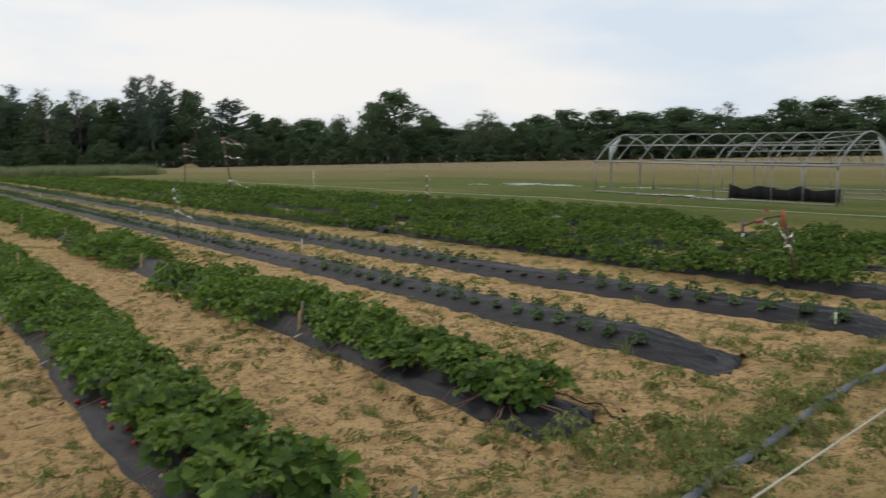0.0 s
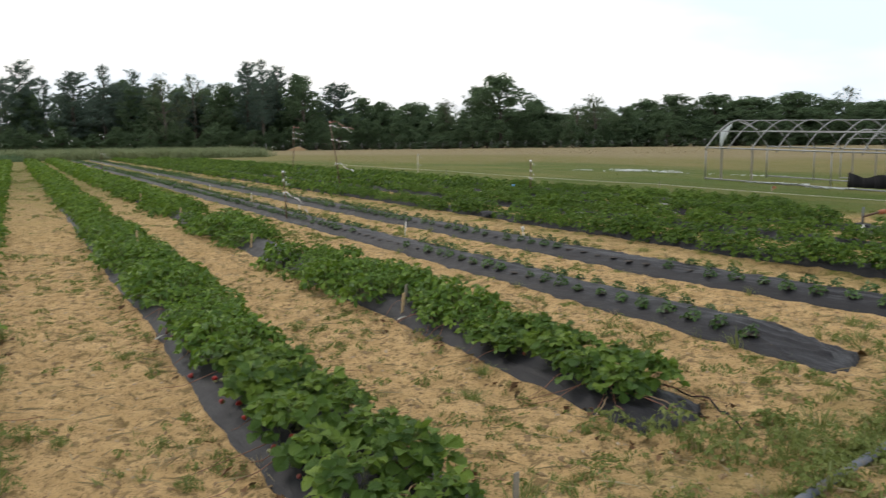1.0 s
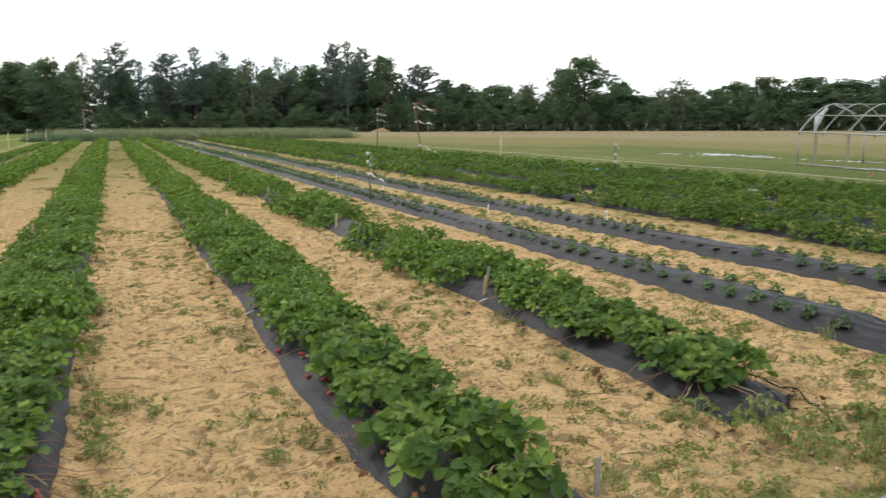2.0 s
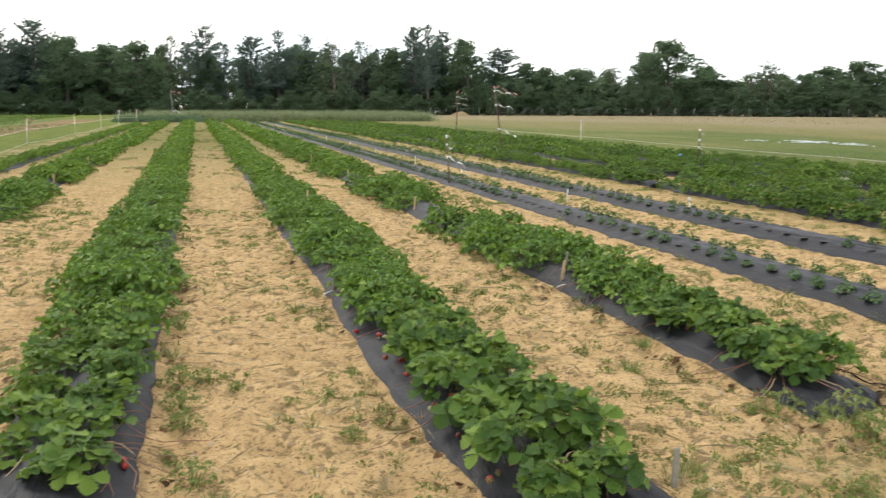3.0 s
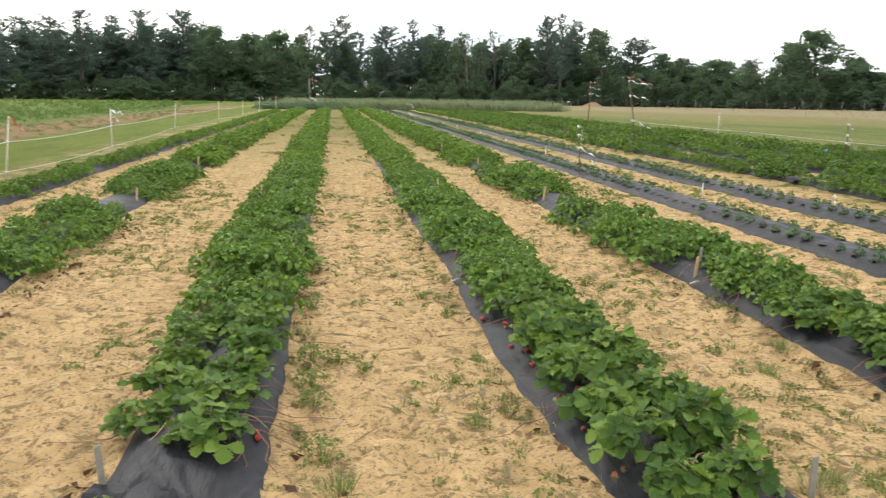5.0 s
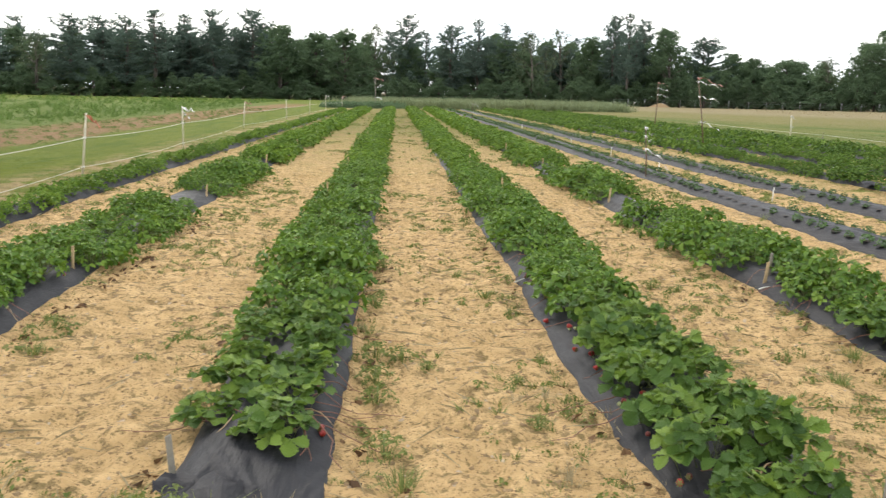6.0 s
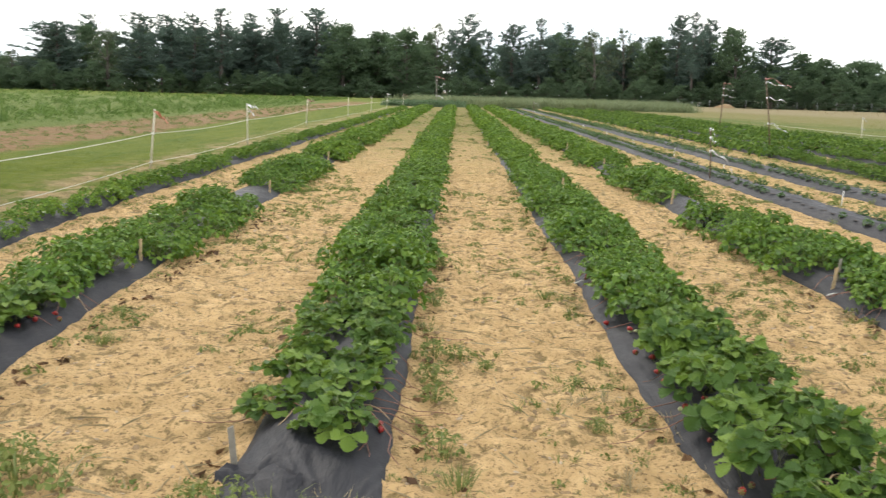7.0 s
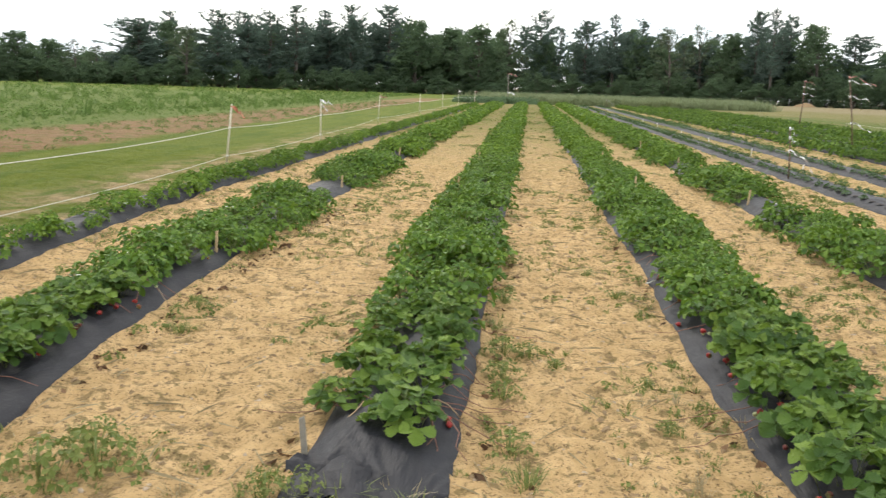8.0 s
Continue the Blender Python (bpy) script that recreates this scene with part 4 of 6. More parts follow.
def far_growth():
    """Tall weeds behind the rows, the weedy field and the dry field."""
    rnd, nrnd = random.Random(14), np.random.RandomState(14)
    reeds = [grass_tuft(rnd, 20, 1.0, 0.45, 0.022, 0.6) for _ in range(4)]
    bushy = [rosette(rnd, 42, 0.5, 0.42, 0.085) for _ in range(4)]

    def sow(name, temps, spots, lo, hi, mat, label, category):
        cut = [[] for _ in temps]
        for x, y in spots:
            cut[rnd.randrange(len(temps))].append((x, y, -0.02, rnd.uniform(lo, hi)))
        v, f = stack([scatter(t, p, nrnd, 0.15) for t, p in zip(temps, cut) if p])
        bulk(name, v, f, mat, None, False, label, category)

    sow("tall_grass_band", reeds, [(rnd.triangular(-9, 27, 6) if rnd.random() < 0.3 else rnd.uniform(-5, 24), rnd.uniform(92, 103)) for _ in range(2100)], 0.8, 1.35, TALL_GRASS, "tall seeding grass beyond the row ends", "grass")
    sow("green_scrub", bushy, [(rnd.uniform(-7, 0.5), rnd.uniform(88, 93)) for _ in range(160)], 0.8, 1.6, BROAD, "dark green scrub beyond the row ends", "scrub")
    sow("low_field_weeds", bushy + reeds, [(rnd.uniform(-17.5, -14.2), rnd.uniform(20, 90)) for _ in range(700)], 0.10, 0.28, TALL_WEED, "low weeds beside the bare soil strip", "weeds")
    field = [(-16.5 - 95 * rnd.random() ** 1.5, 22 + 120 * rnd.random() ** 1.2) for _ in range(3100)]
    sow("weedy_field", bushy + bushy + reeds[:2], field, 0.3, 0.75, TALL_WEED, "green weedy field with uneven growth", "weeds")
    sow("strip_weeds", bushy, [(rnd.uniform(-13.5, -9.3), rnd.uniform(14, 80)) for _ in range(620)], 0.08, 0.30, TALL_WEED, "weeds sprouting on a bare soil strip", "weeds")
    dry = [(rnd.uniform(45, 140), rnd.uniform(40, 140)) for _ in range(2800)]
    dry = [p for p in dry if 90 < math.hypot(*p) < 160]
    sow("dry_field_grass", reeds, dry, 0.1, 0.24, DRY_GRASS, "dry tan grass in front of the woods", "grass")


TALL_WEED = leafy("field_weeds", (0.055, 0.105, 0.018), (0.095, 0.162, 0.030), (0.15, 0.225, 0.05), 0.65, 0.3)
far_growth()


# ---- the woods ----
def tri_mesh(name, V, F, mat):
    me = bpy.data.meshes.new(name)
    me.vertices.add(len(V))
    me.vertices.foreach_set("co", np.asarray(V, np.float32).ravel())
    me.loops.add(len(F) * 3)
    me.loops.foreach_set("vertex_index", np.asarray(F, np.int32).ravel())
    me.polygons.add(len(F))
    me.polygons.foreach_set("loop_start", np.arange(0, len(F) * 3, 3, dtype=np.int32))
    me.materials.append(mat)
    me.update(calc_edges=True)
    return me


def leaf_sprays(seed, tufts):
    """Small single leaves round tuft centres. tufts: rows of x, y, z, radius, leaves, leaf size, flatness."""
    r = np.random.RandomState(seed)
    t = np.repeat(np.array(tufts, float), [int(k[4]) for k in tufts], axis=0)
    n = len(t)

    def unit(v):
        return v / np.linalg.norm(v, axis=1, keepdims=True)

    d = unit(r.randn(n, 3) * (1, 1, 0.8))
    p = t[:, :3] + d * np.stack([t[:, 3], t[:, 3], t[:, 3] * t[:, 6]], 1) * r.uniform(0.2, 1.1, (n, 1))
    nrm = unit(d + r.uniform(-1, 1, (n, 3)) * (0.9, 0.9, 0.6) + (0, 0, 0.35))
    a = unit(np.cross(nrm, unit(r.randn(n, 3))))
    b = np.cross(nrm, a)
    s = t[:, 5:6] * r.uniform(0.6, 1.3, (n, 1))
    V = np.stack([p - a * s, p + b * s * 0.55 + a * s * 0.3, p + a * s * 0.7 - b * s * 0.6], 1).reshape(-1, 3)
    return V, np.arange(3 * n).reshape(-1, 3)


def limb(rnd, start, end, r0, r1, sides=3):
    mid = (start + end) / 2 + Vector((rnd.uniform(-0.3, 0.3), rnd.uniform(-0.3, 0.3), rnd.uniform(0.0, 0.5)))
    return tube([start, mid, end], [r0, (r0 + r1) / 2, r1], sides, False)


def broad_tree(seed, sparse=False, shrub=False, coarse=False):
    """A broad-leaved tree, nominal 12 m high and 9 m wide."""
    rnd = random.Random(seed)
    H = 12.0
    wood, crown = [], []
    lean = Vector((rnd.uniform(-0.6, 0.6), rnd.uniform(-0.6, 0.6), 0))
    pts = [lean * (k / 5) ** 2 + Vector((rnd.uniform(-0.12, 0.12), rnd.uniform(-0.12, 0.12), k / 5 * H * 0.8)) for k in range(6)]
    wood.append(tube(pts, [0.34, 0.27, 0.22, 0.17, 0.11, 0.05], 8))
    masses = []
    n = 24 if not sparse else 15
    for k in range(n):
        u = (k + 0.5) / n
        z = H * ((0.06 if shrub else 0.2) + 0.72 * u)
        reach = 3.4 * math.sin(math.pi * min(1, 0.28 + 0.70 * u)) ** 0.7 * rnd.uniform(0.35, 1.12)
        a = k * 2.4 + rnd.uniform(-0.5, 0.5)
        c = Vector((math.cos(a) * reach, math.sin(a) * reach, z)) + lean * u
        root = pts[min(5, int(u * 4) + 1)]
        wood.append(limb(rnd, root, c, 0.10, 0.03))
        masses.append((c, rnd.uniform(1.0, 1.7) * (1.0 - 0.2 * u)))
    masses.append((Vector((lean.x, lean.y, H * 0.88)), 1.35))
    for c, r in masses:
        for _ in range(int((24 if not sparse else 15) * r * r)):
            d = Vector((rnd.gauss(0, 1), rnd.gauss(0, 1), rnd.gauss(0, 1)))
            d.normalize()
            q = c + Vector((d.x * 1.15, d.y * 1.15, d.z * 0.85)) * r * rnd.uniform(0.4, 1.12)
            crown.append((*q, 0.42, (6 if coarse else 11) if not sparse else 9, (0.30 if coarse else 0.19) if not sparse else 0.14, 0.9))
    return join(wood), leaf_sprays(seed, crown)


def pine_tree(seed, thin=False):
    """A white pine, nominal 14 m high and 8 m wide: uneven whorls, boughs swept up towards a thin top."""
    rnd = random.Random(seed)
    H = 14.0
    wood, crown = [], []
    pts = [Vector((rnd.uniform(-0.14, 0.14), rnd.uniform(-0.14, 0.14), k / 6 * H * 0.985)) for k in range(7)]
    wood.append(tube(pts, [0.30, 0.26, 0.22, 0.18, 0.13, 0.08, 0.02], 8))
    lobes = [rnd.uniform(0.75, 1.25) for _ in range(6)]
    z = H * (0.2 if not thin else 0.32)
    while z < H * 0.97:
        u = z / H
        prof = (0.5 + 0.5 * math.sin(math.pi * min(1, 0.9 * u + 0.1))) if u < 0.58 else 1.0 * ((1 - u) / 0.42) ** 0.62 + 0.06
        prof *= 0.84 + 0.16 * math.sin(z * 2.1 + seed * 1.7)
        n = rnd.randint(3, 5)
        a0 = rnd.uniform(0, 6.28)
        up = 0.08 + 0.6 * max(0.0, (u - 0.5) / 0.5)
        for k in range(n):
            if rnd.random() < (0.10 if u < 0.7 else 0.2):
                continue
            a = a0 + k * 6.28 / n + rnd.uniform(-0.35, 0.35)
            L = max(0.4, 3.7 * prof * lobes[int(a / 1.05) % 6] * rnd.uniform(0.6, 1.2) * (0.8 if thin else 1.0))
            d = Vector((math.cos(a), math.sin(a), 0))
            tip = Vector((0, 0, z)) + d * L + Vector((0, 0, L * rnd.uniform(0.6, 1.3) * up))
            base = Vector((0, 0, z - 0.1))
            wood.append(tube([base, (base + tip) / 2 - Vector((0, 0, 0.08 * L)), tip], [0.055, 0.04, 0.015], 3, False))
            m = max(2, int(L * (3.6 if not thin else 2.6)))
            for s in range(m):
                t = 0.25 + 0.8 * (s + 0.5) / m
                wide = 0.5 * min(1.0, L / 2) * (1 - 0.5 * t)
                p = base.lerp(tip, t) + Vector((rnd.uniform(-wide, wide), rnd.uniform(-wide, wide), rnd.uniform(-0.05, 0.2) - 0.08 * L * math.sin(math.pi * t)))
                crown.append((*p, 0.60 - 0.22 * u, 19, 0.18 - 0.04 * u, 0.75))
        z += H * rnd.uniform(0.022, 0.038)
    for k in range(4):
        crown.append((0, 0, H * (0.94 + 0.02 * k), 0.2 - 0.035 * k, 10, 0.12, 1.5))
    return join(wood), leaf_sprays(seed, crown)


def tree_kind(name, built, mat, label):
    wood, crown = built
    root = tagged(new(name), label, "tree", "trees of the woodland edge")
    part("trunk", mesh_from("trunk", wood[0], wood[1], BARK), root)
    part("crown", tri_mesh("crown", crown[0], crown[1], mat), root)
    return root


TREE_KINDS = {
    "p": [tree_kind("pine_tree", pine_tree(s), PINE, "tall dark green pine with uneven branches at the field edge") for s in (1, 2, 3, 4, 5)]
    + [tree_kind("pine_tree", pine_tree(s, True), PINE, "tall thin dark pine with gaps in its crown") for s in (7, 8)],
    "d": [tree_kind("broadleaf_tree", broad_tree(s), BROAD, "full green broad-leaved tree at the field edge") for s in (11, 12, 13, 14, 15)],
    "s": [tree_kind("sparse_tree", broad_tree(s, True), PALE, "thinly leaved pale tree against the sky") for s in (21, 22, 23)],
    "b": [tree_kind("shrub", broad_tree(s, False, True, True), BROAD, "dense low shrub under the woodland edge") for s in (31, 32, 33)],
}
TREE_USED = set()
NOMINAL = {"p": (14.0, 7.6), "d": (12.0, 9.0), "s": (12.0, 9.0), "b": (12.0, 9.0)}
wood_rnd = random.Random(77)


def plant_tree(kind, x, y, height, width):
    src = wood_rnd.choice(TREE_KINDS[kind])
    m = pose(x, y, -0.05, 0, 0, wood_rnd.uniform(0, 360))
    if src.name in TREE_USED:
        ob = copy_thing(src, m)
    else:
        ob = src
        TREE_USED.add(src.name)
        ob.matrix_basis = m
    h0, w0 = NOMINAL[kind]
    ob.scale = (width / w0, width / w0, height / h0)


# kind, x, y, height, width
WEST_WOOD = [
    ('d', -85.3, 146.3, 7.9, 8.5),
    ('d', -83.3, 152.4, 7.0, 6.5),
    ('s', -78.4, 152.2, 7.2, 5.4),
    ('s', -77.0, 156.6, 6.6, 4.9),
    ('p', -70.3, 160.0, 11.6, 10.4),
    ('s', -59.9, 155.8, 10.0, 7.9),
    ('p', -54.7, 157.0, 12.9, 7.3),
    ('p', -53.9, 169.4, 13.6, 7.8),
    ('p', -47.1, 163.0, 13.2, 7.5),
    ('p', -42.5, 163.9, 14.5, 8.5),
    ('p', -39.9, 175.5, 14.7, 7.9),
    ('p', -33.5, 169.3, 14.9, 7.0),
    ('p', -27.3, 175.6, 15.9, 8.9),
    ('d', -21.8, 171.3, 12.8, 9.8),
]
NORTH_WOOD = [
    ('d', -15.1, 174.3, 11.8, 8.8),
    ('d', -9.4, 167.9, 12.1, 8.5),
    ('s', -4.3, 174.8, 13.9, 6.6),
    ('p', 1.8, 178.2, 15.7, 6.7),
    ('p', 10.1, 173.0, 13.7, 7.6),
    ('p', 15.5, 175.7, 15.1, 6.6),
    ('p', 20.6, 174.2, 14.1, 6.6),
    ('s', 24.6, 165.1, 12.8, 7.3),
    ('s', 31.3, 173.8, 13.7, 7.8),
    ('d', 22.0, 178.0, 11.6, 8.0),
    ('d', 28.6, 180.0, 11.4, 8.0),
    ('d', 33.4, 178.5, 11.2, 7.0),
    ('p', 26.0, 184.0, 11.8, 6.5),
    ('d', 36.3, 170.5, 11.9, 7.7),
    ('p', 39.3, 165.6, 15.5, 5.3),
    ('p', 41.0, 161.3, 15.6, 5.2),
    ('p', 46.6, 171.9, 15.4, 6.7),
    ('d', 50.0, 165.2, 13.5, 8.7),
]
EAST_WOOD = [
    ('p', 56.4, 166.8, 12.4, 7.7),
    ('d', 62.0, 167.2, 9.6, 6.7),
    ('d', 65.1, 163.5, 8.7, 5.5),
    ('d', 71.4, 164.0, 8.5, 9.0),
    ('s', 74.3, 154.6, 8.8, 6.5),
    ('d', 82.2, 157.0, 11.3, 7.8),
    ('d', 83.9, 150.4, 12.9, 11.9),
    ('d', 92.2, 153.6, 8.9, 9.0),
    ('d', 96.0, 150.3, 6.4, 7.8),
    ('s', 93.1, 139.1, 7.5, 6.3),
    ('s', 96.3, 137.6, 9.0, 7.4),
    ('d', 101.1, 135.5, 7.0, 6.4),
    ('d', 110.7, 141.3, 8.5, 9.0),
    ('d', 110.3, 132.1, 9.0, 10.8),
    ('d', 116.8, 130.0, 9.0, 12.1),
    ('d', 118.6, 122.1, 8.2, 11.8),
    ('d', 125.7, 119.1, 8.8, 13.1),
    ('s', 130.3, 111.3, 9.7, 6.5),
    ('d', 128.2, 113.1, 7.5, 9.7),
    ('d', 135.3, 109.7, 7.1, 8.8),
    ('d', 139.3, 104.7, 9.8, 8.8),
    ('d', 146.1, 102.8, 10.0, 12.3),
    ('d', 147.8, 94.8, 9.7, 12.1),
]
for row in WEST_WOOD + NORTH_WOOD + EAST_WOOD:
    plant_tree(row[0], row[1], row[2], row[3] * (1.05 if row[0] == "p" else 1.09), row[4] * 1.3)


# a second rank just behind closes the gaps between the pines
for row in WEST_WOOD[5:] + NORTH_WOOD:
    if row[0] != "s":
        plant_tree(row[0], row[1] + wood_rnd.uniform(2.0, 4.5), row[2] + 9, row[3] * wood_rnd.uniform(0.84, 0.96), row[4] * 1.3)


def fill_wood():
    """The inner trees and the shrubs along the edge, which close the wood."""
    for lo, hi, low, tall in ((174, 182, 0.66, 0.86), (188, 204, 0.80, 1.0)):
        a = -42.0
        while a < 66:
            r = wood_rnd.uniform(lo, hi)
            full = 7.6 if a < -25 else 14.6 if a < 16 else 9.8
            kind = "p" if a < 16 and wood_rnd.random() < 0.35 else "d" if wood_rnd.random() < 0.4 else "b"
            if wood_rnd.random() > 0.06:
                plant_tree(kind, r * math.sin(radians(a)), r * math.cos(radians(a)), full * wood_rnd.uniform(low, tall), wood_rnd.uniform(7.5, 10.5))
            a += wood_rnd.uniform(1.2, 1.9)
    a = -40.0
    while a < 64:
        r = wood_rnd.uniform(163, 170)
        plant_tree("b", r * math.sin(radians(a)), r * math.cos(radians(a)), wood_rnd.uniform(2.4, 5.6 if a < 16 else 6.8), wood_rnd.uniform(3.8, 6.0))
        a += wood_rnd.uniform(0.5, 1.0)


fill_wood()
for spare in [o for group in TREE_KINDS.values() for o in group if o.name not in TREE_USED]:
    spare.location = (-60 + 8 * wood_rnd.random(), 190, -0.05)


# ---- stakes, tapes and masts ----
def wooden_stake(x, y, tall, lean=(0, 0), mat=None, label="short weathered wooden plot stake beside the bed"):
    vs, fs = box(0, 0, tall / 2 - 0.03, 0.027, 0.011, tall + 0.06, 0.003)
    for v in vs:
        if v.z > tall * 0.6:
            v.x *= 0.9
        v.z += 0.004 * math.sin(v.x * 200)
    ob = new("plot_stake", mesh_from("plot_stake", vs, fs, mat or WOOD, False))
    tagged(ob, label, "stake", "plot stakes")
    ob.location = (x, y, max([float(ground_height(np.array(x), np.array(y)))] + [film_top(b[1], b[2], x, y, b[3]) for b in BEDS if abs(x - b[1]) < b[2] / 2]))
    ob.rotation_euler = (radians(lean[0]), radians(lean[1]), radians(lean[0] * 3))


stake_rnd = random.Random(4)
for x, ys in STAKES:
    for sy in ys + (29.5, 34.8, 40.2, 45.5):
        wooden_stake(x + (stake_rnd.uniform(-0.04, 0.04) if sy > 20 else 0.0), sy, stake_rnd.uniform(0.17, 0.21) + (0.05 if abs(x) < 2 else 0.0), (stake_rnd.uniform(-7, 7), stake_rnd.uniform(-7, 7)))
wooden_stake(-0.86, 3.30, 0.19, (3, -4), WOOD_GREY, "short grey wooden stake at a bed's end")
wooden_stake(1.80, 3.04, 0.17, (-3, 3), WOOD_GREY, "short grey wooden stake at a bed's end")
wooden_stake(2.99, 6.98, 0.19, (2, 3), WOOD_GREY, "grey weathered stake beside a paler one")


def marker_post(x, y, tall, cap):
    """A white plastic marker, with a round cap or a plain blade."""
    root = tagged(new("row_marker"), "white plastic row marker beside young plants", "marker", "row markers")
    root.location = (x, y, float(ground_height(np.array(x), np.array(y))))
    root.rotation_euler = (radians(stake_rnd.uniform(-4, 4)), radians(stake_rnd.uniform(-6, 6)), 0)
    vs, fs = tube([(0, 0, -0.04), (0, 0, tall)], 0.008, 6)
    part("shaft", mesh_from("shaft", vs, fs, WHITE), root)
    if cap:
        vs, fs = tube([(0, 0, tall - 0.01), (0, 0, tall + 0.01), (0, 0, tall + 0.035), (0, 0, tall + 0.05)], [0.011, 0.019, 0.019, 0.012], 8)
        part("cap", mesh_from("cap", vs, fs, WHITE), root)


marker_post(6.62, 11.12, 0.27, True)
for mx, my in ((5.45, 12.78), (5.37, 18.26), (5.48, 22.9), (5.44, 28.0), (5.5, 33.5), (5.42, 39.0), (5.5, 44.5), (6.62, 4.45)):
    marker_post(mx, my, stake_rnd.uniform(0.20, 0.27), False)


def ribbon(rnd, start, away, length, width, sag, twist):
    """A fluttering strip of tape with a little thickness."""
    vs, fs = [], []
    n = 12
    d = Vector(away).normalized()
    side = d.cross(Vector((0, 0, 1))).normalized()
    for k in range(n + 1):
        u = k / n
        p = Vector(start) + d * length * u + Vector((0, 0, -sag * u * u + 0.035 * math.sin(u * 9 + twist))) + side * 0.05 * math.sin(u * 7 + twist * 2)
        w = Vector((0, 0, 1)) * math.cos(twist + u * 7) + side * math.sin(twist + u * 7)
        t = d.cross(w).normalized() * 0.0012
        vs += [p + w * width / 2 + t, p - w * width / 2 + t, p - w * width / 2 - t, p + w * width / 2 - t]
    for k in range(n):
        for s in range(4):
            q = (s + 1) % 4
            fs.append((k * 4 + s, k * 4 + q, k * 4 + 4 + q, k * 4 + 4 + s))
    fs += [(3, 2, 1, 0), (n * 4, n * 4 + 1, n * 4 + 2, n * 4 + 3)]
    return vs, fs


def tape_mast(x, y, tall, lean, radius, mat, tapes, label):
    """A thin upright with strips of flash tape tied to it. tapes: height, way, length, sag, red or silver."""
    rnd = random.Random(int(x * 100 + y))
    root = tagged(new("tape_mast"), label, "mast", "bird-scare masts")
    root.location = (x, y, float(ground_height(np.array(x), np.array(y))) - 0.02)
    top = Vector((lean[0], lean[1], tall))
    bow = top * 0.5 + Vector((0.012 * tall, 0, 0))
    vs, fs = tube([Vector((0, 0, 0)), bow, top], [radius * 1.1, radius, radius * 0.9], 7)
    part("pole", mesh_from("pole", vs, fs, mat), root)
    for h, away, length, sag, red in tapes:
        knot = top * (h / tall)
        vs, fs = tube([knot - Vector((0, 0, 0.03)), knot, knot + Vector((0, 0, 0.03))], [radius * 1.15, radius * 1.35, radius * 1.15], 7)
        part("knot", mesh_from("knot", vs, fs, TAPE_RED if red else TAPE), root)
        vs, fs = ribbon(rnd, knot, away, length, 0.03 if y < 60 else 0.12, sag, rnd.uniform(0, 6))
        part("tape", mesh_from("tape", vs, fs, TAPE_RED if red else TAPE), root, "red reflective tape" if red else "silver reflective tape")


EAST = (0.93, -0.36, 0.0)
tape_mast(8.42, 24.4, 2.16, (-0.27, 0.1), 0.018, RUST,
          [(2.12, EAST, 0.65, 0.24, True), (2.02, EAST, 0.6, 0.18, False), (1.62, EAST, 0.5, 0.12, False), (0.95, (0.8, -0.6, 0), 0.5, 0.25, False)],
          "tall rusty mast with fluttering silver and red tape")
tape_mast(12.4, 43.2, 2.3, (0.1, 0.05), 0.024, RUST,
          [(2.26, EAST, 0.4, 0.12, True), (2.0, EAST, 0.5, 0.15, False), (1.7, EAST, 0.55, 0.12, False)],
          "tall rusty mast with silver tape among old beds")
tape_mast(-2.1, 89.0, 2.95, (-0.05, 0.0), 0.045, WOOD_GREY, [(2.9, EAST, 1.0, 0.3, True), (1.1, EAST, 0.8, 0.2, False)],
          "tall rusty mast with red tape near the far row ends")
tape_mast(4.64, 16.57, 1.06, (-0.06, 0.0), 0.012, RUST, [(1.02, EAST, 0.08, 0.08, False), (0.86, EAST, 0.1, 0.1, False), (0.62, (0.9, -0.4, 0), 0.42, 0.34, False)],
          "waist-high rusty rod with scraps of silver tape")
tape_mast(12.68, 21.1, 1.0, (0.02, 0.0), 0.018, RUST, [(0.96, EAST, 0.1, 0.1, False), (0.7, EAST, 0.1, 0.12, False), (0.5, EAST, 0.12, 0.12, False)],
          "waist-high rusty rod with white tape among foliage")
tape_mast(4.3, 52.0, 1.1, (0.03, 0.0), 0.018, RUST, [(1.0, EAST, 0.35, 0.2, False), (0.5, EAST, 0.5, 0.3, False)],
          "rusty rod with silver tape near the row ends")
tape_mast(14.6, 33.0, 1.0, (0.0, 0.0), 0.018, POST_WHITE, [(0.95, EAST, 0.15, 0.12, False), (0.6, EAST, 0.12, 0.1, False)],
          "pale rod with white tape at the grass edge")


